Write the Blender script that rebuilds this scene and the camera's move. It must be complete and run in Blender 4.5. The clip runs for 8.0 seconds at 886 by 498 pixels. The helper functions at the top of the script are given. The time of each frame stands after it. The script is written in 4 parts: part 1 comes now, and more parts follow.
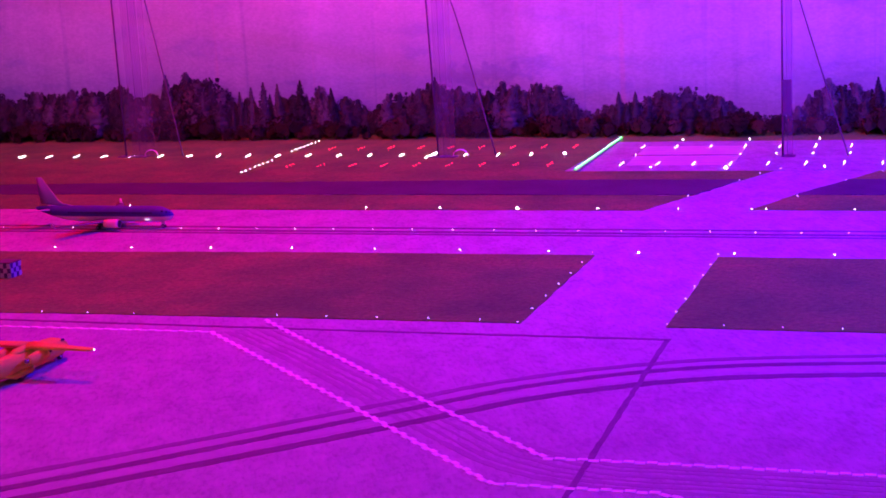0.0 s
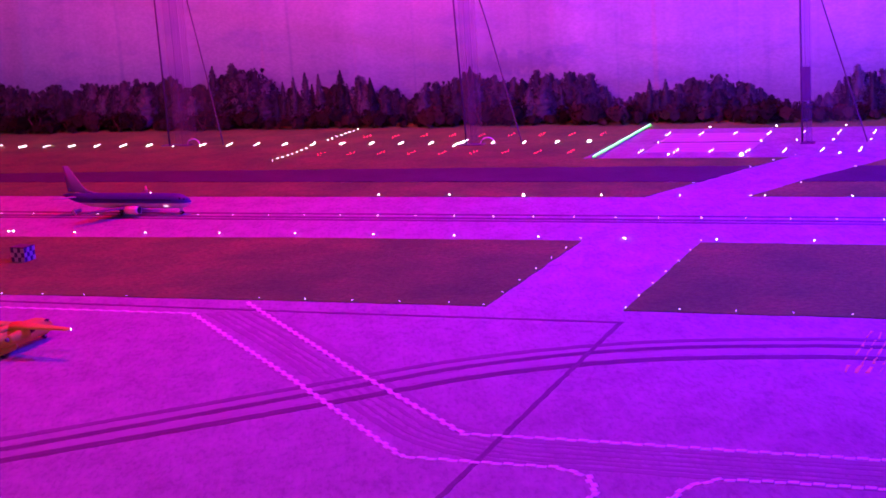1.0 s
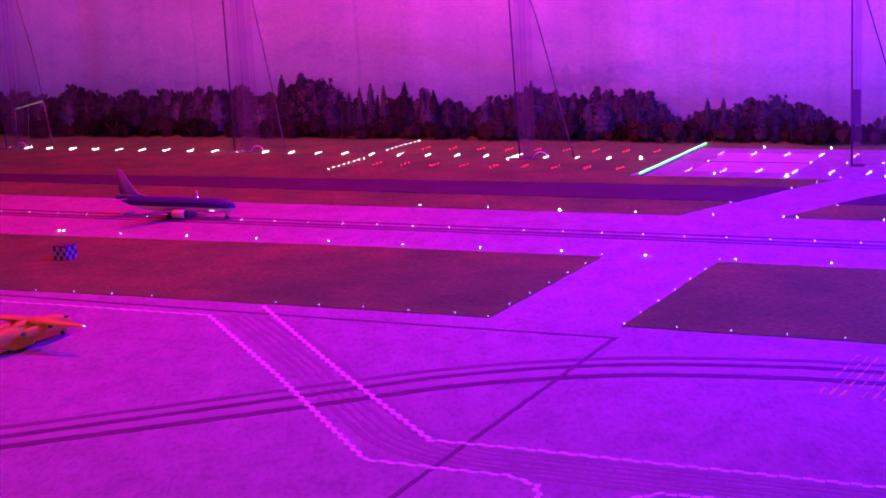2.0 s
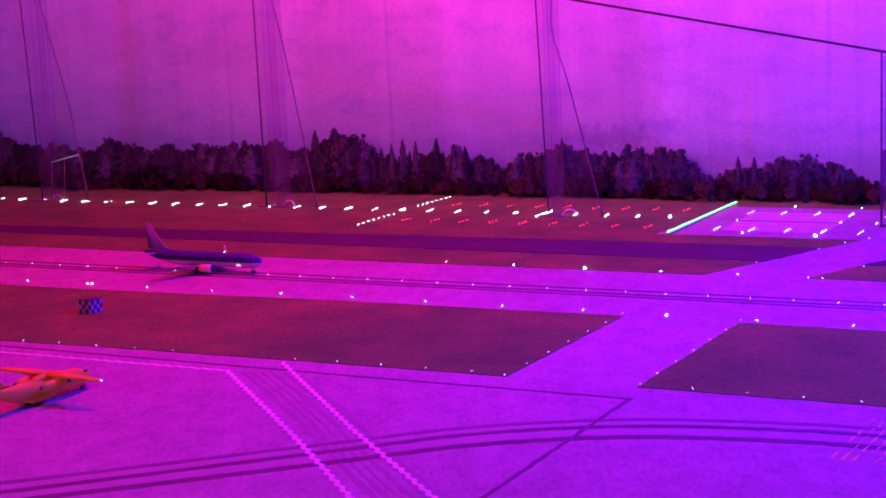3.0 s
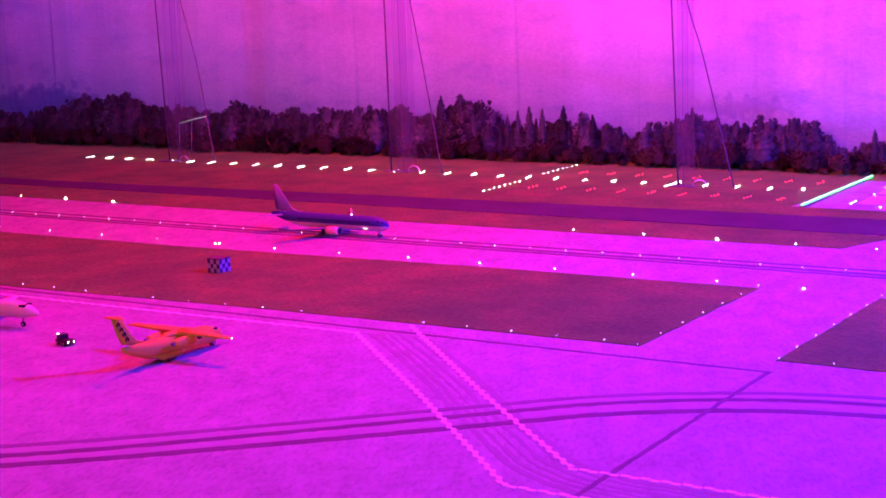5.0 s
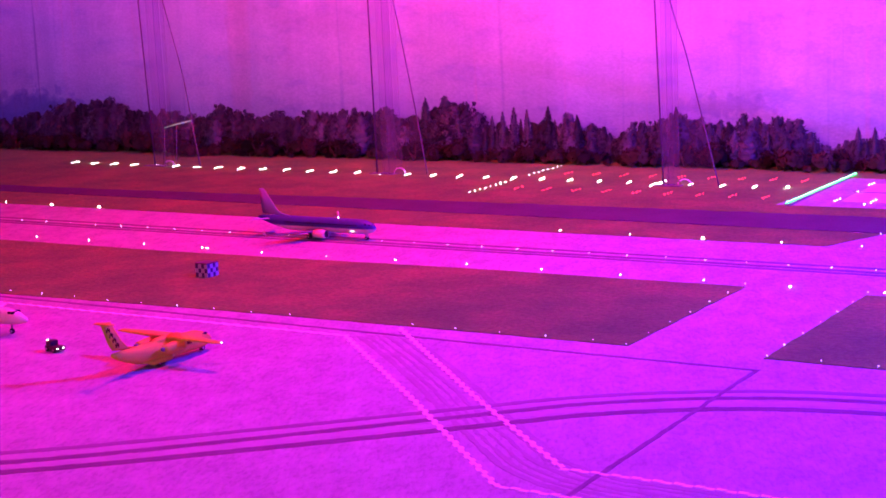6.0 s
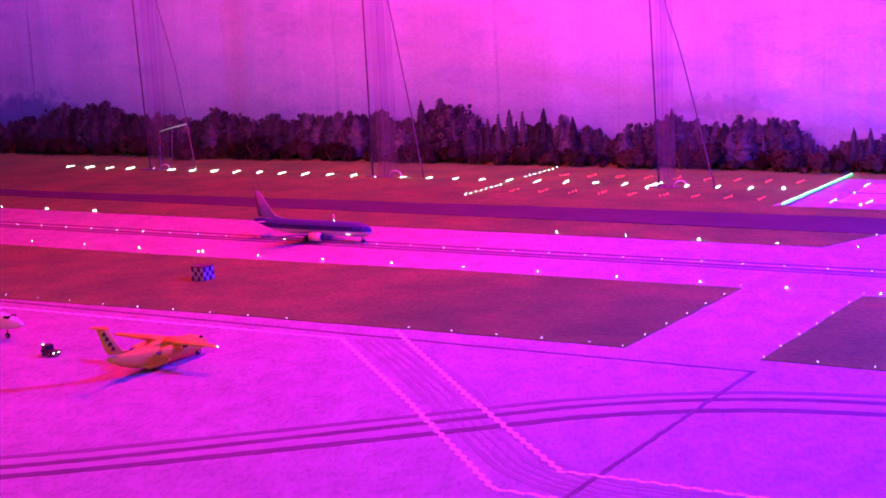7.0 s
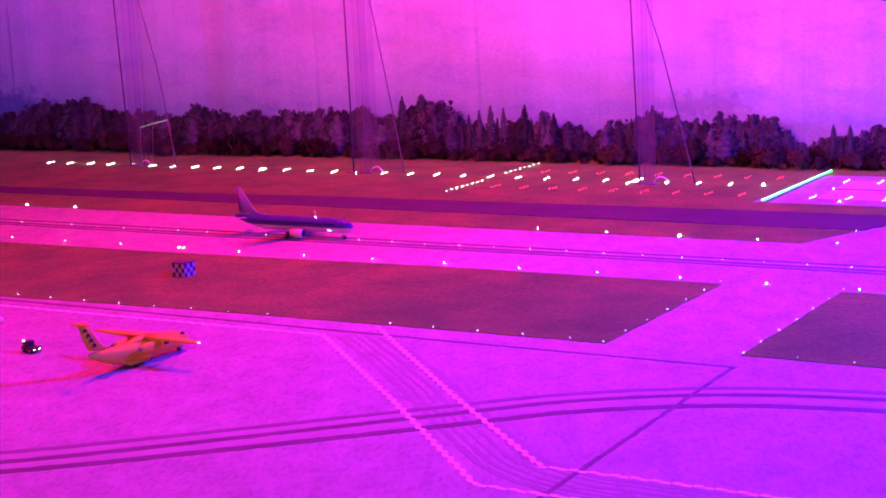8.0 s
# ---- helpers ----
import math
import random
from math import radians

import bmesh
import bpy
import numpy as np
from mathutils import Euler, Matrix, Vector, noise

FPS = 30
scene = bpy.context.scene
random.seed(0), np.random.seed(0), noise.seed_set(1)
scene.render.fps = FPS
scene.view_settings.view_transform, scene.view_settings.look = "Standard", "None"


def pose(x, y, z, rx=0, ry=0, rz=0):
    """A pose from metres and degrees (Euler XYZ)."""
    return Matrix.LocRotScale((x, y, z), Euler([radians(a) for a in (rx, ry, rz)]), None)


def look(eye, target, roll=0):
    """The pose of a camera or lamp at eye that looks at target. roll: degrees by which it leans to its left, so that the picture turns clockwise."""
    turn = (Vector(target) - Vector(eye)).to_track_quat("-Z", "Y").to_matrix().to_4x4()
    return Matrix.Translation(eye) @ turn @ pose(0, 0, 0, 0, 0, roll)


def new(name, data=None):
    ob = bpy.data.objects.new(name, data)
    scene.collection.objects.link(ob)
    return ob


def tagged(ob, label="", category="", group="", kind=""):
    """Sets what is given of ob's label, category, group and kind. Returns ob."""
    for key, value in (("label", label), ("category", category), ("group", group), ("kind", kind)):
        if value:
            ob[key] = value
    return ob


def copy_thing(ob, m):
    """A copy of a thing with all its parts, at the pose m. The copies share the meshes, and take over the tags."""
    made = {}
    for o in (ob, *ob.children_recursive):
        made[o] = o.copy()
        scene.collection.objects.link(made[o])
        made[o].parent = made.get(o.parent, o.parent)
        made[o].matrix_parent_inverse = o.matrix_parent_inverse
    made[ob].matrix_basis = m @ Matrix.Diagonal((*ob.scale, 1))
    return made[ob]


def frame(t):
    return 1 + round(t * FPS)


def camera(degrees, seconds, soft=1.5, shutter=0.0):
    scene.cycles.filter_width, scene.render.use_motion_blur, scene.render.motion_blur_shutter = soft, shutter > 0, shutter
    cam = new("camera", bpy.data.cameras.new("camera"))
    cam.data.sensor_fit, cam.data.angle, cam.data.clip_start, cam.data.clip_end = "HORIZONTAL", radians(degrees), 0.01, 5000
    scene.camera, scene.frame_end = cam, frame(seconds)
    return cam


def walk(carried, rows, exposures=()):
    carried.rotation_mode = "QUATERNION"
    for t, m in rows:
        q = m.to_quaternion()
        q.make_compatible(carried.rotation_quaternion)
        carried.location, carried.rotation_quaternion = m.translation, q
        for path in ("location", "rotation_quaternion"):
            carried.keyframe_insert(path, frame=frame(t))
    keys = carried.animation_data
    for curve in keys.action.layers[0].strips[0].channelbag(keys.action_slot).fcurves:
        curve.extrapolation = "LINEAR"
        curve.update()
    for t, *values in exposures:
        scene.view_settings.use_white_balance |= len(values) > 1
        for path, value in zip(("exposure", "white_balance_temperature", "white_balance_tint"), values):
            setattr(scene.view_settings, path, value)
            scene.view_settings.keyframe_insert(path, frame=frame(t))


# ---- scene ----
cam = camera(31.7, 8.0, soft=1.75)
PATH = [
    (0, (2.2854, -3.7061, 0.7977), (1.6962, -1.837, 0.3983), -2.92),
    (0.5, (2.4649, -3.735, 0.8065), (1.7942, -1.8946, 0.4028), -3.42),
    (1, (2.6017, -3.7132, 0.7983), (1.8801, -1.8929, 0.391), -3.70),
    (1.5, (2.7407, -3.6944, 0.7946), (1.9434, -1.9047, 0.3931), -3.05),
    (2.8, (2.8941, -3.6769, 0.8112), (1.9931, -1.9223, 0.4798), -2.66),
    (3, (2.8935, -3.6687, 0.8094), (1.9856, -1.9147, 0.494), -2.47),
    (3.5, (2.8551, -3.6535, 0.7932), (1.9327, -1.9061, 0.4834), -1.85),
    (4, (2.8456, -3.6481, 0.7869), (1.8838, -1.9258, 0.4573), -1.73),
    (4.5, (2.8386, -3.6568, 0.79), (1.82, -1.9692, 0.4514), -1.69),
    (4.7, (2.8312, -3.6438, 0.7849), (1.7965, -1.967, 0.4421), -1.74),
    (5.8, (2.8307, -3.6522, 0.7916), (1.8115, -1.9672, 0.4424), -2.36),
    (6, (2.8299, -3.6579, 0.7916), (1.8138, -1.9703, 0.4461), -2.39),
    (6.5, (2.8286, -3.6581, 0.7916), (1.8152, -1.9675, 0.4525), -2.55),
    (7, (2.8284, -3.6543, 0.7909), (1.8162, -1.9636, 0.4483), -2.61),
    (7.5, (2.8319, -3.6569, 0.793), (1.8272, -1.9629, 0.445), -2.57),
    (8, (2.831, -3.6598, 0.7923), (1.8402, -1.9579, 0.4437), -2.50),
]
EXPOSURES = [(0.0, -0.07, 6500, 37), (1.7, -0.07, 6500, 36), (3.0, -0.12, 6500, 34), (3.5, -0.12, 6500, 34), (4.0, 0.02, 6500, 33), (4.5, 0.25, 6600, 26), (4.8, 0.48, 6680, 18), (5.2, 0.65, 6560, 9), (8.0, 0.71, 6480, 6)]
walk(cam, [(t, look(eye, target, roll)) for t, eye, target, roll in PATH], EXPOSURES)

# ---- light: coloured lamps above the model, out of view ----
world = bpy.data.worlds.new("world")
world.use_nodes = True
scene.world = world
world.node_tree.nodes["Background"].inputs[0].default_value = (0.25, 0.01, 0.5, 1)
world.node_tree.nodes["Background"].inputs[1].default_value = 0.03


def lamp(name, place, colour, watts, radius):
    data = bpy.data.lights.new(name, "POINT")
    data.color, data.energy, data.shadow_soft_size = colour, watts, radius
    ob = new(name, data)
    ob.location = place
    return ob


def spot(name, place, target, colour, watts, cone, blend):
    data = bpy.data.lights.new(name, "SPOT")
    data.color, data.energy, data.shadow_soft_size, data.spot_size, data.spot_blend = colour, watts, 0.05, radians(cone), blend
    ob = new(name, data)
    ob.matrix_basis = look(place, target)
    return ob


lamp("red_lamp", (0.1, 0.5, 2.45), (1.0, 0.004, 0.024), 325, 0.045)
spot("red_lamp", (-1.9, -0.3, 1.85), (-1.9, -0.1, 0.0), (1.0, 0.016, 0.02), 8, 112, 0.6)
lamp("blue_lamp", (2.7, 0.2, 1.7), (0.04, 0.006, 1.0), 555, 0.05)
lamp("magenta_lamp", (0.5, -1.9, 2.0), (0.95, 0.003, 0.50), 78, 0.06)
lamp("blue_lamp", (-3.6, 0.9, 1.9), (0.14, 0.006, 1.0), 10, 0.06)
# a row of coloured spots over the taxiway, aimed at the sky sheet
for x, colour, watts in ((-3.6, (0.17, 0.065, 1.0), 30), (-2.6, (0.47, 0.105, 1.0), 42), (-1.6, (0.92, 0.12, 0.90), 48), (-0.6, (1.0, 0.095, 0.76), 67),
                         (0.4, (1.0, 0.092, 0.82), 79), (1.4, (0.72, 0.094, 0.98), 95), (2.4, (0.43, 0.08, 1.0), 112)):
    spot("wall_lamp", (x, 0.40, 1.02), (x, 2.36, 0.66 if x < -1 else 0.53), colour, watts, 70, 1.0).data.shadow_soft_size = 0.25
# dim warm fill added behind the viewer; no such lamp is seen
lamp("fill_lamp", (1.2, -5.6, 1.7), (1.0, 0.88, 0.72), 30, 0.12)


# ---- materials ----
def material(name, rough=0.7, metal=0.0):
    m = bpy.data.materials.new(name)
    m.use_nodes = True
    nt = m.node_tree
    b = nt.nodes["Principled BSDF"]
    b.inputs["Roughness"].default_value, b.inputs["Metallic"].default_value = rough, metal
    return m, nt, b


def coords(nt, scale=(1, 1, 1)):
    tc, mp = nt.nodes.new("ShaderNodeTexCoord"), nt.nodes.new("ShaderNodeMapping")
    mp.inputs["Scale"].default_value = scale
    nt.links.new(tc.outputs["Object"], mp.inputs["Vector"])
    return mp.outputs["Vector"]


def noise_of(nt, vec, scale, detail=4.0, rough=0.6):
    n = nt.nodes.new("ShaderNodeTexNoise")
    n.inputs["Scale"].default_value, n.inputs["Detail"].default_value, n.inputs["Roughness"].default_value = scale, detail, rough
    nt.links.new(vec, n.inputs["Vector"])
    return n.outputs["Fac"]


def ramp(nt, fac, stops):
    r = nt.nodes.new("ShaderNodeValToRGB")
    while len(r.color_ramp.elements) < len(stops):
        r.color_ramp.elements.new(0.5)
    for e, (p, c) in zip(r.color_ramp.elements, stops):
        e.position, e.color = p, (*c, 1)
    nt.links.new(fac, r.inputs["Fac"])
    return r.outputs["Color"]


def mix(nt, a, b, fac, kind="MIX"):
    n = nt.nodes.new("ShaderNodeMix")
    n.data_type, n.blend_type = "RGBA", kind
    if isinstance(fac, float):
        n.inputs[0].default_value = fac
    else:
        nt.links.new(fac, n.inputs[0])
    nt.links.new(a, n.inputs[6])
    nt.links.new(b, n.inputs[7])
    return n.outputs[2]


def bump(nt, b, fac, strength, distance):
    n = nt.nodes.new("ShaderNodeBump")
    n.inputs["Strength"].default_value, n.inputs["Distance"].default_value = strength, distance
    nt.links.new(fac, n.inputs["Height"])
    nt.links.new(n.outputs["Normal"], b.inputs["Normal"])


def mottled(name, low, high, coarse, fine, rough=0.8, relief=0.3, metal=0.0, spread=(0.3, 0.7), depth=0.002):
    """Two colours mixed at a coarse and a fine scale, with relief at the fine one."""
    m, nt, b = material(name, rough, metal)
    v = coords(nt)
    a, c = noise_of(nt, v, coarse, 3), noise_of(nt, v, fine, 5)
    one = ramp(nt, a, [(spread[0], low), (spread[1], high)])
    two = ramp(nt, c, [(0.25, low), (0.75, high)])
    nt.links.new(mix(nt, one, two, 0.5), b.inputs["Base Color"])
    bump(nt, b, c, relief, depth)
    return m


def painted(name, colour, rough=0.4, metal=0.0, wear=0.12):
    low = tuple(c * (1 - wear) for c in colour)
    return mottled(name, low, colour, 25, 300, rough, 0.05, metal, depth=0.0005)


def glowing(name, colour, strength):
    m, nt, b = material(name, 0.4)
    b.inputs["Base Color"].default_value = (*colour, 1)
    b.inputs["Emission Color"].default_value = (*colour, 1)
    b.inputs["Emission Strength"].default_value = strength
    return m


def clear(name, tint, body, haze):
    """Thin clear plastic: mostly see-through, with a little haze."""
    m = bpy.data.materials.new(name)
    m.use_nodes = True
    nt = m.node_tree
    nt.nodes.remove(nt.nodes["Principled BSDF"])
    t, d, mx = nt.nodes.new("ShaderNodeBsdfTransparent"), nt.nodes.new("ShaderNodeBsdfDiffuse"), nt.nodes.new("ShaderNodeMixShader")
    t.inputs[0].default_value, d.inputs[0].default_value, mx.inputs[0].default_value = (*tint, 1), (*body, 1), haze
    nt.links.new(t.outputs[0], mx.inputs[1])
    nt.links.new(d.outputs[0], mx.inputs[2])
    nt.links.new(mx.outputs[0], nt.nodes["Material Output"].inputs["Surface"])
    return m


def stretched_to_view(nt, degrees, stretch):
    """Coordinates drawn out along one way, the camera's, so grain looks even from there."""
    tc, mp = nt.nodes.new("ShaderNodeTexCoord"), nt.nodes.new("ShaderNodeMapping")
    mp.vector_type = "TEXTURE"
    mp.inputs["Rotation"].default_value, mp.inputs["Scale"].default_value = (0, 0, radians(degrees)), (1, stretch, 1)
    nt.links.new(tc.outputs["Object"], mp.inputs["Vector"])
    return mp.outputs["Vector"]


def concrete_material(name, tone, seed):
    m, nt, b = material(name, 0.88)
    v = coords(nt)
    wide, blotch, grain = noise_of(nt, v, 1.7 + seed, 3), noise_of(nt, stretched_to_view(nt, 25, 1.8), 18, 4, 0.65), noise_of(nt, stretched_to_view(nt, 25, 2.8), 105, 4, 0.65)
    base = ramp(nt, wide, [(0.3, tuple(c * 0.90 for c in tone)), (0.7, tuple(c * 1.08 for c in tone))])
    spots = ramp(nt, blotch, [(0.34, (0.82, 0.82, 0.84)), (0.66, (1.11, 1.11, 1.10))])
    specks = ramp(nt, grain, [(0.34, (0.80, 0.80, 0.82)), (0.48, (0.98, 0.98, 0.98)), (0.66, (1.10, 1.10, 1.09))])
    nt.links.new(mix(nt, mix(nt, base, spots, 1.0, "MULTIPLY"), specks, 1.0, "MULTIPLY"), b.inputs["Base Color"])
    bump(nt, b, grain, 0.5, 0.002)
    return m


CONCRETE = concrete_material("apron_concrete", (0.385, 0.38, 0.375), 0.0)
RUNWAY = concrete_material("runway_concrete", (0.36, 0.36, 0.36), 0.6)
ROAD = mottled("asphalt", (0.034, 0.034, 0.040), (0.082, 0.080, 0.088), 6.0, 160, 0.85, 0.5)
GROOVE = mottled("dark_groove", (0.090, 0.083, 0.094), (0.175, 0.162, 0.180), 9.0, 160, 0.8, 0.3)
FAINT = mottled("worn_rubber_trace", (0.155, 0.145, 0.16), (0.25, 0.235, 0.255), 7.0, 150, 0.85, 0.2)
PALE_WEAR = mottled("pale_worn_concrete", (0.33, 0.335, 0.33), (0.45, 0.455, 0.44), 14.0, 110, 0.85, 0.2)
TYRE = mottled("faint_tyre_trace", (0.255, 0.25, 0.255), (0.36, 0.35, 0.355), 11.0, 120, 0.85, 0.2)
CRACK = mottled("joint_filler", (0.105, 0.096, 0.11), (0.20, 0.185, 0.205), 12.0, 200, 0.8, 0.3)
WHITE_LINE = mottled("white_line_paint", (0.86, 0.88, 0.86), (0.95, 0.96, 0.94), 9.0, 240, 0.7, 0.2)
WORN_LINE = mottled("worn_white_paint", (0.50, 0.46, 0.45), (0.64, 0.57, 0.55), 9.0, 120, 0.8, 0.2)
ORANGE_LINE = mottled("orange_line_paint", (0.62, 0.62, 0.24), (0.92, 0.86, 0.22), 30.0, 240, 0.7, 0.2)
ROOM = mottled("dark_room_paint", (0.03, 0.03, 0.035), (0.05, 0.05, 0.055), 1.5, 60, 0.8, 0.2)
FASCIA = mottled("grey_board", (0.10, 0.10, 0.11), (0.15, 0.15, 0.16), 2.0, 80, 0.6, 0.2)
METAL = painted("dull_metal", (0.30, 0.30, 0.32), 0.45, 0.7)
BLACK = painted("black_rubber", (0.02, 0.02, 0.022), 0.7)
DARK_GLASS = painted("dark_glass", (0.02, 0.02, 0.03), 0.12)
BARK = mottled("bark", (0.06, 0.045, 0.03), (0.11, 0.08, 0.055), 40, 300, 0.9, 0.5)
ROD = painted("smoked_plastic_edge", (0.085, 0.026, 0.10), 0.7)
PALE_EDGE = painted("clear_plastic_edge", (0.125, 0.09, 0.135), 0.3)
LAMP_WHITE = glowing("white_lamp", (1.0, 0.93, 0.86), 14)
LAMP_BRIGHT = glowing("bright_white_lamp", (1.0, 0.95, 0.90), 30)
LAMP_BLUE = glowing("blue_white_lamp", (0.42, 0.50, 1.0), 9)
LAMP_CENTRE = glowing("centreline_lamp", (1.0, 0.82, 0.86), 6)
LAMP_RED = glowing("red_lamp_glass", (1.0, 0.025, 0.05), 7.0)
LAMP_GREEN = glowing("green_lamp", (0.06, 1.0, 0.12), 1.6)
LAMP_GREEN_CORE = glowing("green_lamp_core", (0.26, 1.0, 0.45), 6.0)


def grass_material():
    m, nt, b = material("static_grass", 0.95)
    v = coords(nt)
    big, mid, fine = noise_of(nt, v, 2.2, 3), noise_of(nt, coords(nt, (1, 1, 1)), 4.5, 6, 0.62), noise_of(nt, v, 75, 4, 0.7)
    base = ramp(nt, big, [(0.33, (0.116, 0.330, 0.033)), (0.52, (0.141, 0.390, 0.039)), (0.68, (0.165, 0.400, 0.046))])
    patch = ramp(nt, mid, [(0.35, (0.078, 0.300, 0.033)), (0.50, (0.138, 0.380, 0.039)), (0.65, (0.215, 0.410, 0.049))])
    speck = ramp(nt, fine, [(0.34, (0.70, 0.70, 0.70)), (0.66, (1.26, 1.26, 1.26))])
    col = mix(nt, mix(nt, base, patch, 0.70), speck, 0.9, "MULTIPLY")
    # broad patches with ragged outlines, greener and less red than the grass round them
    tc = nt.nodes.new("ShaderNodeTexCoord")
    nz = nt.nodes.new("ShaderNodeTexNoise")
    nz.inputs["Scale"].default_value, nz.inputs["Detail"].default_value = 5.0, 5.0
    warp = nt.nodes.new("ShaderNodeMix")
    warp.data_type, warp.blend_type, warp.inputs[0].default_value = "RGBA", "LINEAR_LIGHT", 0.12
    nt.links.new(tc.outputs["Object"], nz.inputs["Vector"])
    nt.links.new(tc.outputs["Object"], warp.inputs[6])
    nt.links.new(nz.outputs["Color"], warp.inputs[7])
    for centre, radii in (((1.26, -0.50, 0.0), (0.62, 0.38, 1.0)), ((1.96, -0.52, 0.0), (0.48, 0.42, 1.0))):
        mp, gr = nt.nodes.new("ShaderNodeMapping"), nt.nodes.new("ShaderNodeTexGradient")
        mp.vector_type, gr.gradient_type = "TEXTURE", "SPHERICAL"
        mp.inputs["Location"].default_value, mp.inputs["Scale"].default_value = centre, radii
        nt.links.new(warp.outputs[2], mp.inputs["Vector"])
        nt.links.new(mp.outputs["Vector"], gr.inputs["Vector"])
        stain = ramp(nt, gr.outputs["Fac"], [(0.0, (1.0, 1.0, 1.0)), (0.10, (0.92, 0.98, 0.99)), (0.24, (0.78, 0.98, 0.97)), (0.7, (0.72, 0.97, 0.96))])
        col = mix(nt, col, stain, 1.0, "MULTIPLY")
    nt.links.new(col, b.inputs["Base Color"])
    bump(nt, b, fine, 0.7, 0.003)
    return m


GRASS = grass_material()


def leaf_material(name, low, high, warm):
    """Matt foliage: leaf by leaf a small change, tree by tree a larger one, some trees browner than others."""
    m, nt, b = material(name, 1.0)
    b.inputs["Specular IOR Level"].default_value = 0.1
    thin, blend = nt.nodes.new("ShaderNodeBsdfTranslucent"), nt.nodes.new("ShaderNodeMixShader")
    blend.inputs[0].default_value = 0.6
    g = nt.nodes.new("ShaderNodeNewGeometry")
    o = nt.nodes.new("ShaderNodeObjectInfo")
    one = ramp(nt, g.outputs["Random Per Island"], [(0.0, low), (1.0, high)])
    two = ramp(nt, o.outputs["Random"], [(0.0, (0.50, 0.50, 0.53)), (0.5, (0.85, 0.85, 0.90)), (0.85, (1.3, 1.25, 1.35)), (1.0, (1.75, 1.7, 1.8))])
    blotch = ramp(nt, noise_of(nt, coords(nt), 26, 3), [(0.36, (0.82, 0.85, 0.90)), (0.52, (1.0, 1.0, 1.0)), (0.66, warm)])
    col = mix(nt, mix(nt, one, two, 1.0, "MULTIPLY"), blotch, 1.0, "MULTIPLY")
    nt.links.new(col, b.inputs["Base Color"])
    nt.links.new(col, thin.inputs["Color"])
    nt.links.new(b.outputs[0], blend.inputs[1])
    nt.links.new(thin.outputs[0], blend.inputs[2])
    nt.links.new(blend.outputs[0], nt.nodes["Material Output"].inputs["Surface"])
    return m


LEAF = leaf_material("broad_leaves", (0.166, 0.188, 0.192), (0.180, 0.202, 0.206), (1.35, 1.15, 1.0))
NEEDLE = leaf_material("needles", (0.132, 0.150, 0.148), (0.146, 0.164, 0.162), (1.2, 1.1, 1.0))
SHRUB = leaf_material("shrub_leaves", (0.088, 0.070, 0.050), (0.112, 0.088, 0.064), (1.3, 1.1, 1.0))


def smudge(nt, col, centre, radii, tint, warp=0.05, grain=14.0):
    """Tints col inside a ragged spot on the sheet; centre and radii along x and z."""
    tc, mp, gr = nt.nodes.new("ShaderNodeTexCoord"), nt.nodes.new("ShaderNodeMapping"), nt.nodes.new("ShaderNodeTexGradient")
    nz, bent = nt.nodes.new("ShaderNodeTexNoise"), nt.nodes.new("ShaderNodeMix")
    nz.inputs["Scale"].default_value, nz.inputs["Detail"].default_value = grain, 5.0
    bent.data_type, bent.blend_type, bent.inputs[0].default_value = "RGBA", "LINEAR_LIGHT", warp
    mp.vector_type, gr.gradient_type = "TEXTURE", "SPHERICAL"
    mp.inputs["Location"].default_value, mp.inputs["Scale"].default_value = (centre[0], 2.36, centre[1]), (radii[0], 4.0, radii[1])
    nt.links.new(tc.outputs["Object"], nz.inputs["Vector"])
    nt.links.new(tc.outputs["Object"], bent.inputs[6])
    nt.links.new(nz.outputs["Color"], bent.inputs[7])
    nt.links.new(bent.outputs[2], mp.inputs["Vector"])
    nt.links.new(mp.outputs["Vector"], gr.inputs["Vector"])
    spot_tint = ramp(nt, gr.outputs["Fac"], [(0.0, (1, 1, 1)), (0.12, tuple((1 + c) / 2 for c in tint)), (0.5, tint)])
    return mix(nt, col, spot_tint, 1.0, "MULTIPLY")


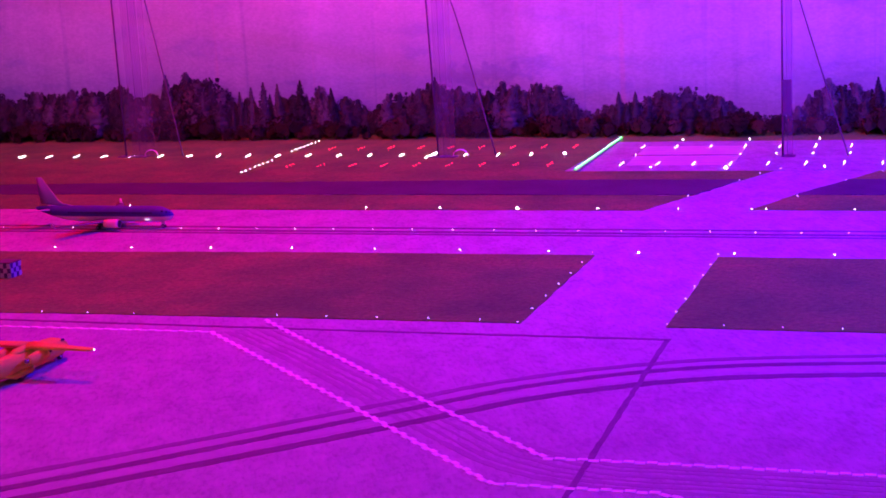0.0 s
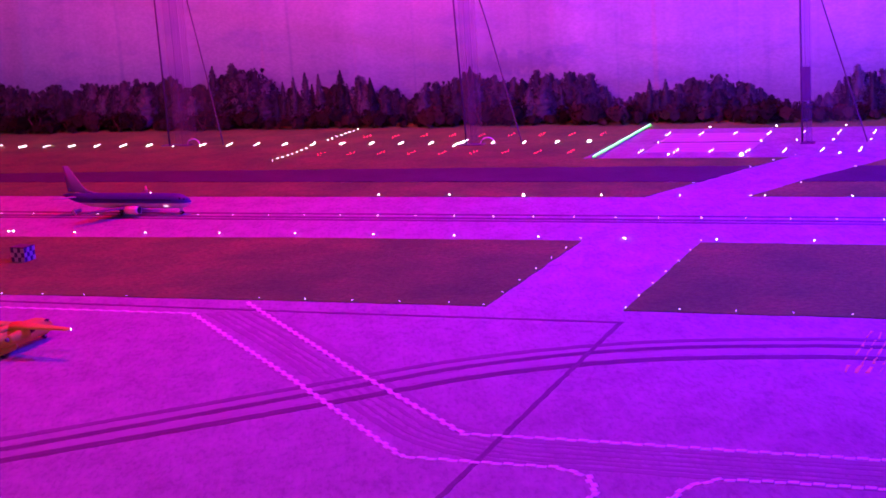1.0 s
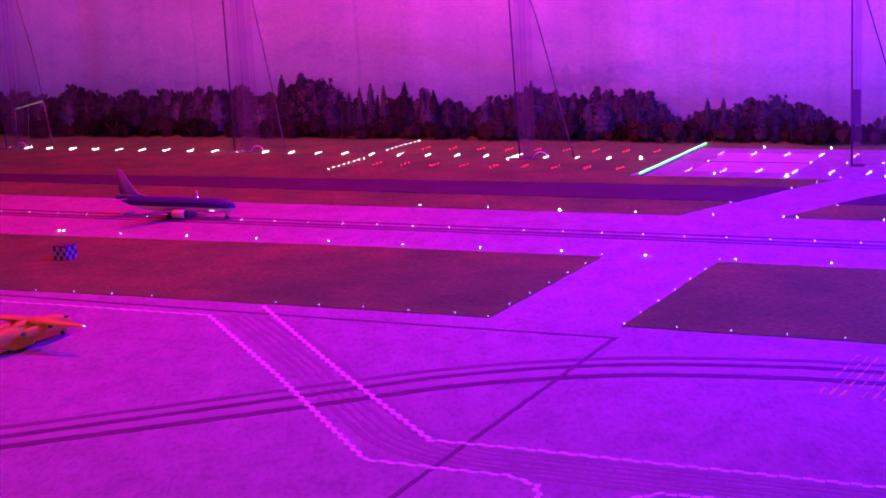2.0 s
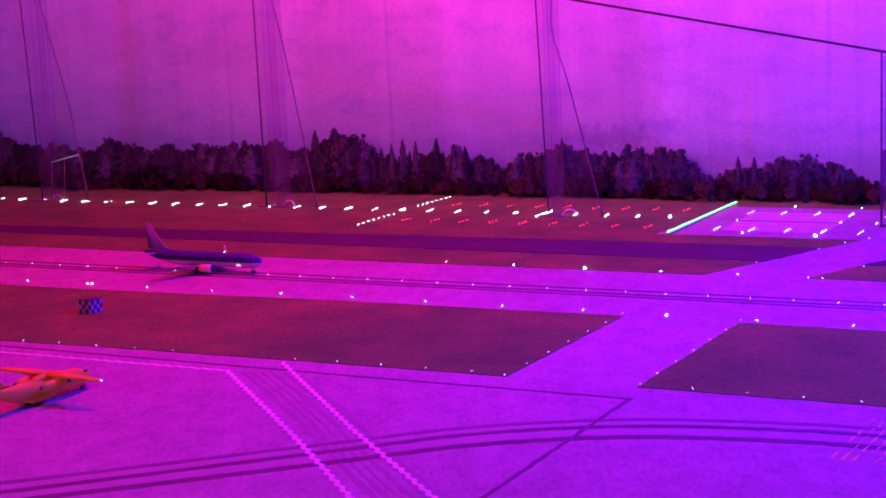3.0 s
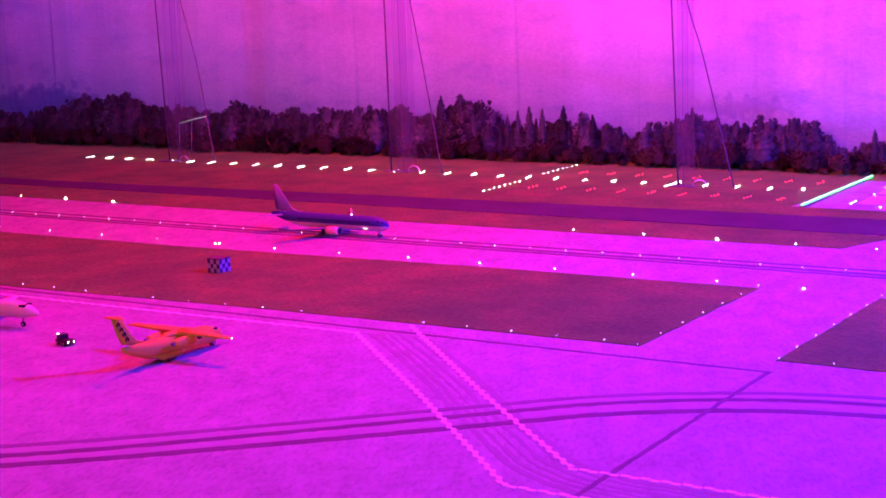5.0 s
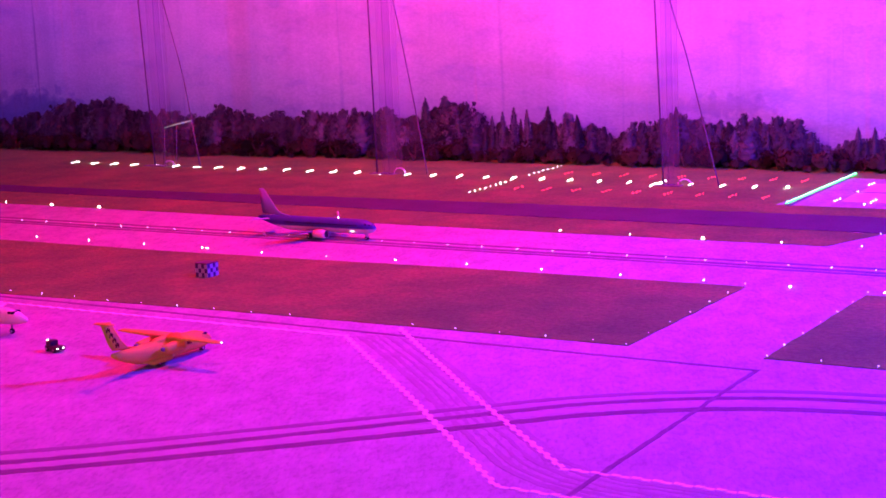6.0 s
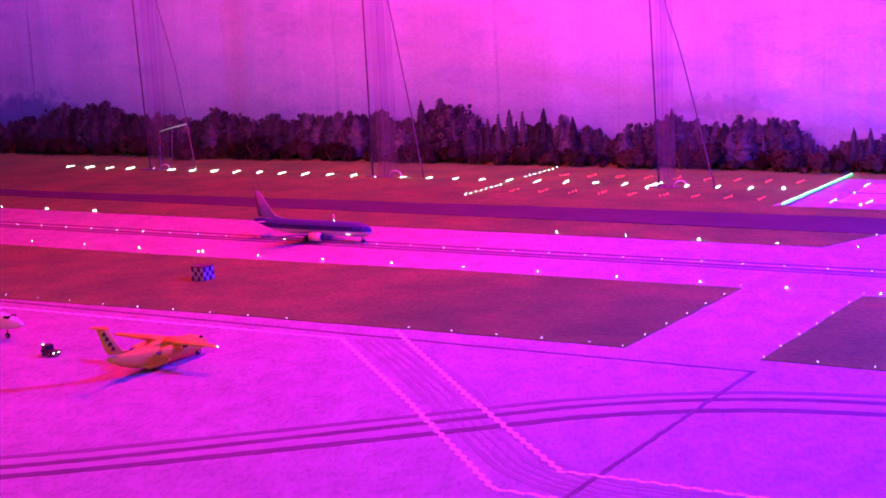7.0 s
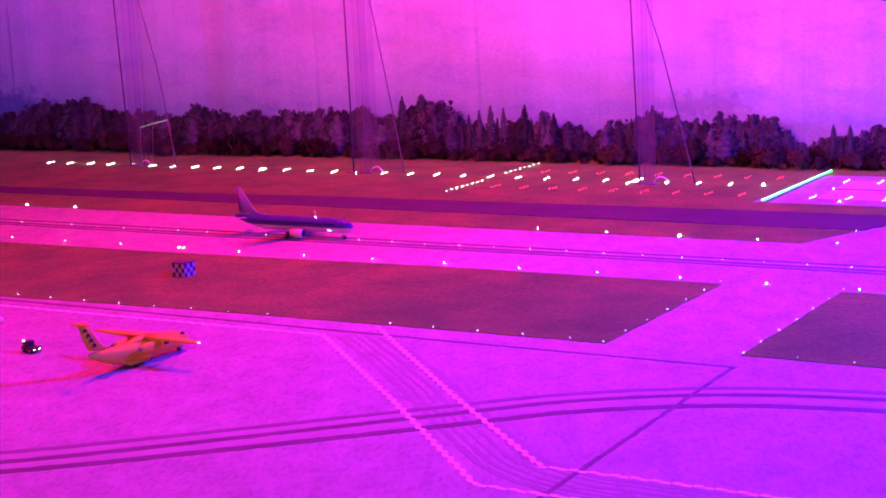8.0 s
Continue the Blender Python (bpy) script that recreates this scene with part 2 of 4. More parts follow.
def sky_material():
    m, nt, b = material("printed_sky", 0.9)
    v = coords(nt, (1, 1, 1.8))
    cloud, streak, fine = noise_of(nt, v, 1.3, 5), noise_of(nt, coords(nt, (2.2, 1, 0.12)), 3.0, 3), noise_of(nt, v, 55, 4, 0.7)
    wisp = noise_of(nt, coords(nt, (1, 1, 2.6)), 4.5, 6, 0.62)
    base = ramp(nt, cloud, [(0.3, (0.54, 0.56, 0.62)), (0.5, (0.63, 0.64, 0.68)), (0.7, (0.72, 0.72, 0.74))])
    # fold shade put into the colour as random upright bands
    fold_tone = ramp(nt, streak, [(0.3, (0.86, 0.86, 0.88)), (0.7, (1.05, 1.03, 1.03))])
    grain = ramp(nt, fine, [(0.36, (0.88, 0.88, 0.89)), (0.64, (1.06, 1.06, 1.06))])
    torn = ramp(nt, wisp, [(0.32, (0.80, 0.84, 0.93)), (0.44, (0.97, 0.97, 0.99)), (0.6, (1.04, 1.03, 1.02))])
    runs = ramp(nt, noise_of(nt, coords(nt, (5.5, 1, 0.10)), 2.6, 4, 0.7), [(0.30, (0.80, 0.83, 0.90)), (0.42, (1.0, 1.0, 1.0)), (0.60, (1.0, 1.0, 1.0)), (0.72, (1.05, 0.93, 0.88))])
    fold_tone = mix(nt, fold_tone, runs, 1.0, "MULTIPLY")
    col = mix(nt, mix(nt, base, fold_tone, 1.0, "MULTIPLY"), mix(nt, grain, torn, 1.0, "MULTIPLY"), 1.0, "MULTIPLY")
    # smudges in the print, a reddish upright streak and a thin dark line
    col = smudge(nt, col, (0.56, 0.225), (0.26, 0.045), (0.78, 0.78, 0.90), 0.10, 22.0)
    col = smudge(nt, col, (-3.30, 0.17), (0.42, 0.13), (0.42, 0.46, 0.72), 0.14)
    col = smudge(nt, col, (-1.90, 0.55), (0.075, 0.75), (1.0, 0.90, 0.86), 0.04)
    col = smudge(nt, col, (-3.25, 0.50), (0.010, 0.30), (0.62, 0.62, 0.74), 0.006, 6.0)
    # the sheet's colour is paler towards the bottom, to make up for the lamps' falloff
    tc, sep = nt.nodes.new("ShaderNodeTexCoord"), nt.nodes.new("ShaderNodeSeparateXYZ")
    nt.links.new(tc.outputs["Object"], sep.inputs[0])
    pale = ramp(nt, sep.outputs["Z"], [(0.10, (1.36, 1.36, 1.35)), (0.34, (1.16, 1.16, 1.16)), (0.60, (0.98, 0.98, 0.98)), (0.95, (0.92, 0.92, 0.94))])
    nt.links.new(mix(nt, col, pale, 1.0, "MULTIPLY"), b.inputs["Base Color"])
    return m


SKY = sky_material()


# ---- mesh tools ----
def mesh_of(name, bm, mats, smooth=False):
    me = bpy.data.meshes.new(name)
    bmesh.ops.recalc_face_normals(bm, faces=bm.faces)
    bm.to_mesh(me)
    bm.free()
    for m in mats if isinstance(mats, (list, tuple)) else [mats]:
        me.materials.append(m)
    if smooth:
        for p in me.polygons:
            p.use_smooth = True
    return me


def part(name, bm, mats, parent, label="", smooth=False, at=None):
    ob = new(name, mesh_of(name, bm, mats, smooth))
    ob.parent = parent
    if at is not None:
        ob.matrix_basis = at
    return tagged(ob, label)


def thing(name, label, category, group="", kind="", m=None):
    ob = new(name)
    ob.empty_display_size = 0.02
    if m is not None:
        ob.matrix_basis = m
    return tagged(ob, label, category, group, kind)


def solid(name, bm, mats, label, category="", kind="structure", smooth=False, group=""):
    return tagged(new(name, mesh_of(name, bm, mats, smooth)), label, category, group, kind)


def add_box(bm, x0, x1, y0, y1, z0, z1, bevel=0.0, slot=0):
    b = bmesh.new()
    bmesh.ops.create_cube(b, size=1)
    for v in b.verts:
        v.co = Vector(((x0 + x1) / 2 + v.co.x * (x1 - x0), (y0 + y1) / 2 + v.co.y * (y1 - y0), (z0 + z1) / 2 + v.co.z * (z1 - z0)))
    if bevel:
        bmesh.ops.bevel(b, geom=b.edges[:], offset=bevel, segments=2, affect="EDGES", profile=0.7)
    join(bm, b, slot)
    return bm


def join(bm, b, slot=0, m=None):
    """Adds the bmesh b to bm."""
    got = {}
    for v in b.verts:
        got[v] = bm.verts.new(m @ v.co if m else v.co)
    for f in b.faces:
        try:
            nf = bm.faces.new([got[v] for v in f.verts])
            nf.material_index, nf.smooth = slot or f.material_index, f.smooth
        except ValueError:
            pass
    b.free()


def add_tube(bm, points, radius, n=8, slot=0, caps=True):
    """A round bar through the points; radius may be one per point."""
    pts = [Vector(p) for p in points]
    rad = radius if isinstance(radius, (list, tuple)) else [radius] * len(pts)
    rings = []
    for i, p in enumerate(pts):
        way = (pts[min(i + 1, len(pts) - 1)] - pts[max(i - 1, 0)]).normalized()
        side = way.cross((0, 0, 1) if abs(way.z) < 0.9 else (1, 0, 0)).normalized()
        up = side.cross(way)
        rings.append([bm.verts.new(p + rad[i] * (math.cos(a) * side + math.sin(a) * up)) for a in [2 * math.pi * k / n for k in range(n)]])
    for a, b in zip(rings, rings[1:]):
        for k in range(n):
            f = bm.faces.new((a[k], a[(k + 1) % n], b[(k + 1) % n], b[k]))
            f.material_index, f.smooth = slot, True
    if caps:
        for ring in (rings[0], rings[-1]):
            bm.faces.new(ring).material_index = slot
    return bm


def loft(sections, n=28, power=2.0):
    """A body along x: rows of x, middle height, half width, half height; rounded cross-sections."""
    bm = bmesh.new()
    rings = []
    for x, z, ry, rz in sections:
        ring = []
        for k in range(n):
            a = 2 * math.pi * k / n
            c, s = math.cos(a), math.sin(a)
            ring.append(bm.verts.new((x, ry * math.copysign(abs(c) ** (2 / power), c), z + rz * math.copysign(abs(s) ** (2 / power), s))))
        rings.append(ring)
    for a, b in zip(rings, rings[1:]):
        for k in range(n):
            bm.faces.new((a[k], a[(k + 1) % n], b[(k + 1) % n], b[k])).smooth = True
    bm.faces.new(rings[0])
    bm.faces.new(rings[-1])
    return bm


FOIL = [(0.0, 0.0), (0.03, 0.45), (0.12, 0.85), (0.3, 1.0), (0.6, 0.7), (1.0, 0.04), (0.6, -0.35), (0.3, -0.55), (0.12, -0.5), (0.03, -0.3)]


def foil(sections, upright=False):
    """A wing through rows of leading-edge x, y, z, chord, thickness."""
    bm = bmesh.new()
    rings = []
    for x, y, z, chord, thick in sections:
        rings.append([bm.verts.new((x - u * chord, y + (w * thick if upright else 0), z + (0 if upright else w * thick))) for u, w in FOIL])
    n = len(FOIL)
    for a, b in zip(rings, rings[1:]):
        for k in range(n):
            bm.faces.new((a[k], a[(k + 1) % n], b[(k + 1) % n], b[k])).smooth = True
    bm.faces.new(rings[0])
    bm.faces.new(rings[-1])
    return bm


def smooth_path(points, per=10):
    """A soft curve through the points."""
    p = [Vector((*q, 0.0)) if len(q) == 2 else Vector(q) for q in points]
    p = [2 * p[0] - p[1], *p, 2 * p[-1] - p[-2]]
    out = []
    for a, b, c, d in zip(p, p[1:], p[2:], p[3:]):
        for k in range(per):
            t = k / per
            out.append(0.5 * (2 * b + (c - a) * t + (2 * a - 5 * b + 4 * c - d) * t * t + (3 * b - a - 3 * c + d) * t**3))
    return out + [p[-2]]


def ribbon(bm, pts, width, z0, z1, wander=0.0, seed=1):
    """A low strip along the points, with slightly uneven edges."""
    rows = []
    for i, p in enumerate(pts):
        way = (pts[min(i + 1, len(pts) - 1)] - pts[max(i - 1, 0)]).normalized()
        side = Vector((-way.y, way.x, 0))
        w = [width / 2 + wander * noise.noise((p.x * 40 + seed, p.y * 40, s * 7.0)) for s in (0, 1)]
        rows.append([bm.verts.new((*(p + side * w[0]).xy, z)) for z in (z0, z1)] + [bm.verts.new((*(p - side * w[1]).xy, z)) for z in (z1, z0)])
    for a, b in zip(rows, rows[1:]):
        for k in range(3):
            bm.faces.new((a[k], a[k + 1], b[k + 1], b[k]))
    bm.faces.new(rows[0])
    bm.faces.new(rows[-1])
    return bm


def plate(outline, z0, z1, wander=0.0, step=0.03, seed=3):
    """A flat piece with the given outline, its edge a little ragged."""
    pts = []
    for a, b in zip(outline, outline[1:] + outline[:1]):
        a, b = Vector(a), Vector(b)
        count = max(1, int((b - a).length / step)) if wander else 1
        count = min(count, 160)
        side = Vector((-(b - a).y, (b - a).x)).normalized()
        for k in range(count):
            p = a.lerp(b, k / count)
            pts.append(p + side * (wander * noise.noise((p.x * 23 + seed, p.y * 23, 0.5)) if k else 0.0))
    bm = bmesh.new()
    low, high = [bm.verts.new((*p, z0)) for p in pts], [bm.verts.new((*p, z1)) for p in pts]
    bm.faces.new(high)
    bm.faces.new(low[::-1])
    for k in range(len(pts)):
        j = (k + 1) % len(pts)
        bm.faces.new((low[k], low[j], high[j], high[k]))
    return bm


# ---- the room and the model's ground ----
solid("room_floor", add_box(bmesh.new(), -7, 7, -7, 3, -1.0, -0.95), ROOM, "dark floor of the exhibition room")
solid("ceiling", add_box(bmesh.new(), -7, 7, -7, 3, 2.6, 2.7), ROOM, "dark ceiling of the exhibition room")
solid("wall_south", add_box(bmesh.new(), -7, 7, -7.2, -7, -1, 2.6), ROOM, "dark plain wall of the exhibition room")
solid("wall_west", add_box(bmesh.new(), -7.2, -7, -7, 3, -1, 2.6), ROOM, "dark plain side wall of the room")
solid("wall_east", add_box(bmesh.new(), 7, 7.2, -7, 3, -1, 2.6), ROOM, "dark plain side wall of the room")
solid("wall_north", add_box(bmesh.new(), -7, 7, 3, 3.2, -1, 2.6), ROOM, "dark wall behind the printed backdrop")
solid("ground", add_box(bmesh.new(), -5.5, 5.5, -2.4, 2.5, -0.06, 0.0), CONCRETE, "pale concrete apron and taxiway of the model airport", "ground")
solid("trim", add_box(bmesh.new(), -5.5, 5.5, -2.44, -2.402, -0.95, 0.05, 0.004), FASCIA, "grey board along the edge of the model", "trim")


def backdrop():
    bm = bmesh.new()
    cols = []
    for i in range(221):
        x = -5.5 + 11 * i / 220
        y = 2.36 + 0.006 * math.sin(x * 5.3) + 0.004 * math.sin(x * 13 + 1)
        cols.append([bm.verts.new((x, y + d, z)) for d, z in ((0, -0.05), (0, 2.4), (0.02, 2.4), (0.02, -0.05))])
    for a, b in zip(cols, cols[1:]):
        for k in range(4):
            bm.faces.new((a[k], a[(k + 1) % 4], b[(k + 1) % 4], b[k])).smooth = k == 0
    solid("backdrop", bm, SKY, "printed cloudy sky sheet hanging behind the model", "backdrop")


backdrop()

G = 0.0016
solid("grass_island", plate([(-5.5, -0.775), (-0.3, -0.752), (0.1, -0.732), (0.4, -0.716), (1.0, -0.700), (1.495, -0.697), (1.515, -0.030), (1.1, -0.034), (0.7, -0.040), (0.2, -0.066), (-0.3, -0.086), (-5.5, -0.12)], 0.0, G, 0.004),
      GRASS, "reddish green flocked grass between apron and taxiway", "grass", "stuff")
solid("grass_island", plate([(1.795, -0.70), (5.5, -0.70), (5.5, -0.045), (1.815, -0.032)], 0.0, G, 0.004), GRASS,
      "olive flocked grass beside the taxiway", "grass", "stuff")
solid("grass_strip", plate([(-5.5, 0.56), (0.1, 0.56), (1.53, 0.575), (1.63, 0.815), (-5.5, 0.825)], 0.0, G, 0.004), GRASS,
      "thin strip of flocked grass beside the service road", "grass", "stuff")
solid("grass_strip", plate([(1.825, 0.585), (5.5, 0.585), (5.5, 0.82), (1.925, 0.82)], 0.0, G, 0.004), GRASS,
      "short strip of flocked grass beside the taxiway", "grass", "stuff")
solid("road", plate([(-5.5, 0.829), (1.635, 0.819), (1.752, 1.1), (0.9, 1.085), (-0.4, 1.035), (-1.5, 0.975), (-5.5, 0.90)], 0.0, 0.0025, 0.014), ROAD,
      "dark asphalt service road across the model", "road")
solid("road", plate([(1.928, 0.824), (5.5, 0.824), (5.5, 1.1), (2.07, 1.1)], 0.0, 0.0025, 0.010), ROAD, "dark asphalt service road beyond the taxiway", "road")
solid("grass_field", plate([(-5.5, 0.904), (-1.5, 0.979), (-0.4, 1.039), (0.9, 1.089), (1.754, 1.104), (1.828, 1.268), (1.147, 1.268), (1.203, 1.950),
      (5.5, 1.962), (5.5, 2.355), (-5.5, 2.355)], 0.0, G, 0.003), GRASS, "broad flocked grass field round the runway end", "grass", "stuff")
solid("grass_field", plate([(2.072, 1.104), (5.5, 1.104), (5.5, 1.262), (2.15, 1.262)], 0.0, G, 0.003), GRASS, "flocked grass between runway and service road", "grass", "stuff")
solid("runway", plate([(1.150, 1.272), (1.83, 1.272), (2.152, 1.266), (5.5, 1.266), (5.5, 1.958), (1.207, 1.946)], 0.0, 0.0015), RUNWAY,
      "grey concrete runway with its threshold", "runway")

# ---- lines on the ground ----
for k, y in enumerate((0.297, 0.246, 0.212)):
    solid("taxiway_groove", ribbon(bmesh.new(), smooth_path([(-5.4, y - 0.02), (-2, y - 0.012), (0.3, y - 0.004), (1.2, y), (2.4, y), (5.4, y)], 40),
          (0.017, 0.021, 0.017)[k], -0.001, 0.0006, 0.003, k), (GROOVE, GROOVE, GROOVE)[k], "dark guide groove along the taxiway", "groove", group="taxiway grooves")
TRACK = [(-0.2, -2.43), (0.4, -2.035), (0.77, -1.768), (0.93, -1.643), (1.16, -1.445), (1.396, -1.236), (1.56, -1.092), (1.75, -0.980), (1.95, -0.908), (2.16, -0.867), (2.32, -0.853), (3.0, -0.85), (5.4, -0.9)]


def shifted(points, d):
    out = []
    for i, p in enumerate(points):
        way = (points[min(i + 1, len(points) - 1)] - points[max(i - 1, 0)]).normalized()
        out.append(p + Vector((way.y, -way.x, 0)) * (d if isinstance(d, float) else float(np.interp(p.x, (0.8, 1.3, 1.9), d))))
    return out


bend = [p for p in smooth_path(TRACK, 24) if p.y > -2.38]
for ds, w in (((0.077, 0.050, 0.026), 0.022), ((0.134, 0.110, 0.085), 0.024)):
    solid("worn_strip", ribbon(bmesh.new(), shifted(bend, ds), w, -0.001, 0.0003, 0.006, ds[0] * 70), PALE_WEAR,
          "pale worn strip between the guide grooves", "trace", group="worn strips")
for ds, w, mat in (((0.048, 0.024, 0.003), 0.019, FAINT), ((0.106, 0.076, 0.049), 0.021, GROOVE), ((0.162, 0.145, 0.122), 0.025, GROOVE)):
    solid("apron_groove", ribbon(bmesh.new(), shifted(bend, ds), w, -0.001, 0.0006, 0.003, ds[0] * 50), mat,
          "dark guide groove curving across the apron", "groove", group="apron grooves")
for k, d in enumerate((-0.050, -0.030, -0.008, 0.012, 0.030, 0.049)):
    lane = smooth_path([(0.93, -0.79), (1.2, -1.03), (1.45, -1.275), (1.60, -1.42), (1.70, -1.505), (1.83, -1.555), (2.0, -1.562), (2.6, -1.57), (5.3, -1.58)], 14)
    solid("tyre_trace", ribbon(bmesh.new(), shifted(lane, d), (0.014, 0.007, 0.010, 0.006, 0.009, 0.013)[k], -0.001, 0.0004, 0.005, k + 9), TYRE, "faint dark tyre trace in the service lane", "trace", group="tyre traces")
joint = [Vector((x, -0.780 - 0.010 * min(1, max(0, (x - 0.3) / 0.9)), 0)) for x in np.arange(-5.4, 1.80, 0.02)]
joint = joint + [Vector((1.818, -0.792, 0))] + [Vector((1.812 - 0.012 * (-0.8 - y), y, 0)) for y in np.arange(-0.80, -2.38, -0.02)]
solid("apron_joint", ribbon(bmesh.new(), joint, 0.010, -0.001, 0.0008, 0.003, 5), CRACK, "thin dark joint along and across the apron", "joint")


def zipper(points, name_label):
    """A line of small painted squares, set in two rows by turns."""
    bm = bmesh.new()
    pts = [Vector((*p, 0)) for p in points]
    run, left, side = 0.0176, 0.0, 1
    for a, b in zip(pts, pts[1:]):
        way = (b - a).normalized()
        across = Vector((-way.y, way.x, 0))
        d = left
        while d < (b - a).length:
            c = a + way * d + across * side * 0.0021
            u, w = way * 0.0079, across * 0.0048
            ring = [c - u - w, c + u - w, c + u + w, c - u + w]
            low, high = [bm.verts.new((*q.xy, -0.0005)) for q in ring], [bm.verts.new((*q.xy, 0.0009)) for q in ring]
            bm.faces.new(high)
            for k in range(4):
                bm.faces.new((low[k], low[(k + 1) % 4], high[(k + 1) % 4], high[k]))
            d, side = d + run, -side
        left = d - (b - a).length
    solid("road_edge_marking", bm, WHITE_LINE, name_label, "marking", "stuff")


zipper([(-5.4, -0.85), (0.2, -0.837), (0.861, -0.832), (1.293, -1.237), (1.680, -1.616), (1.80, -1.618), (1.93, -1.617), (1.985, -1.645), (2.012, -1.70),
        (2.012, -2.38)], "white zipper marking along the service lane")
zipper([(0.943, -0.728), (1.39, -1.172), (1.738, -1.497), (1.90, -1.494), (5.4, -1.53)], "white zipper marking on the lane's other side")
zipper([(2.115, -2.38), (2.118, -1.72), (2.135, -1.655), (2.172, -1.622), (2.27, -1.615), (5.4, -1.62)], "white zipper marking round the lane's branch")
hatch = bmesh.new()
worn = np.random.default_rng(8)
for k in range(19):
    x = 2.280 + 0.019 * k
    for j in range(5):
        if worn.random() < 0.78:
            a = 0.2 * j + 0.03 * worn.random()
            b = a + 0.13 + 0.07 * worn.random()
            p = [Vector((x + 0.018 * u, -1.075 + 0.285 * u, 0)) for u in (a, (a + b) / 2, b)]
            ribbon(hatch, p, 0.002 + 0.0035 * worn.random(), -0.0005, 0.0010, 0.006, k + j)
solid("hatched_marking", hatch, ORANGE_LINE, "worn orange hatching painted on the apron", "marking", "stuff")
for k in range(8):
    y = 1.412 + 0.0525 * k + (0.022 if k > 3 else 0)
    solid("runway_stripe", ribbon(bmesh.new(), [Vector((1.33 + 0.001 * j, y, 0)) for j in (0, 90, 180, 270, 355)], 0.043, 0.0, 0.0023, 0.003, k), WORN_LINE,
          "worn white threshold stripe on the runway", "marking", group="threshold stripes")
solid("runway_groove", ribbon(bmesh.new(), [Vector((1.31 + 0.02 * j, 1.613, 0)) for j in range(20)], 0.010, 0.0, 0.0021, 0.003, 31), GROOVE, "thin dark groove along the runway centreline", "groove")

# ---- trees and shrubs behind the field ----
ball = bmesh.new()
bmesh.ops.create_icosphere(ball, subdivisions=1, radius=1.0)
CORE_VERTS, CORE_FACES = [v.co.copy() for v in ball.verts], [tuple(v.index for v in f.verts) for f in ball.faces]
ball.free()


class Foliage:
    """Leaves as small bent pieces; their shading follows the round clumps that they belong to."""

    def __init__(self, rng):
        self.rng, self.verts, self.faces, self.normals = rng, [], [], []

    def clump(self, centre, spread, count, size, flat=0.75, axis=None):
        rng, centre = self.rng, Vector(centre)
        for _ in range(count):
            d = Vector(rng.normal(size=3)).normalized()
            c = centre + Vector((d.x * spread[0], d.y * spread[1], d.z * spread[2])) * (0.55 + 0.5 * rng.random())
            away = Vector((c.x, c.y, 0)).normalized() if axis is None else (c - Vector(axis)).normalized()
            n = (0.18 * d + 1.0 * away + 0.18 * Vector(rng.normal(size=3)) + Vector((0, 0, 0.2))).normalized()
            q = Euler(rng.random(3) * 6.3).to_matrix()
            s = size * (0.6 + 0.9 * rng.random())
            pts = [c + q @ Vector(p) * s for p in ((-1, 0, 0), (0, -flat, 0.25), (1, 0, 0), (0, flat, 0.25))]
            if (pts[1] - pts[0]).cross(pts[2] - pts[0]).dot(n) < 0:
                pts = pts[::-1]
            k = len(self.verts)
            self.verts += pts
            self.normals += [n] * 4
            self.faces += [(k, k + 1, k + 2), (k, k + 2, k + 3)]

    def core(self, centre, spread):
        """A lumpy ball that closes the inside of a clump."""
        centre = Vector(centre)
        k = len(self.verts)
        for p in CORE_VERTS:
            q = p * (0.80 + 0.35 * noise.noise(p * 2.3 + centre * 60))
            self.verts.append(centre + Vector((q.x * spread[0], q.y * spread[1], q.z * spread[2])))
            away = Vector((centre.x, centre.y, 0))
            self.normals.append((0.12 * p + 1.0 * away.normalized() if away.length > 1e-6 else p).normalized())
        self.faces += [tuple(k + i for i in f) for f in CORE_FACES]

    def part(self, name, mat, parent):
        me = bpy.data.meshes.new(name)
        me.from_pydata(self.verts, [], self.faces)
        me.polygons.foreach_set("use_smooth", [True] * len(me.polygons))
        me.normals_split_custom_set_from_vertices(self.normals)
        me.materials.append(mat)
        ob = new(name, me)
        ob.parent = parent
        return ob


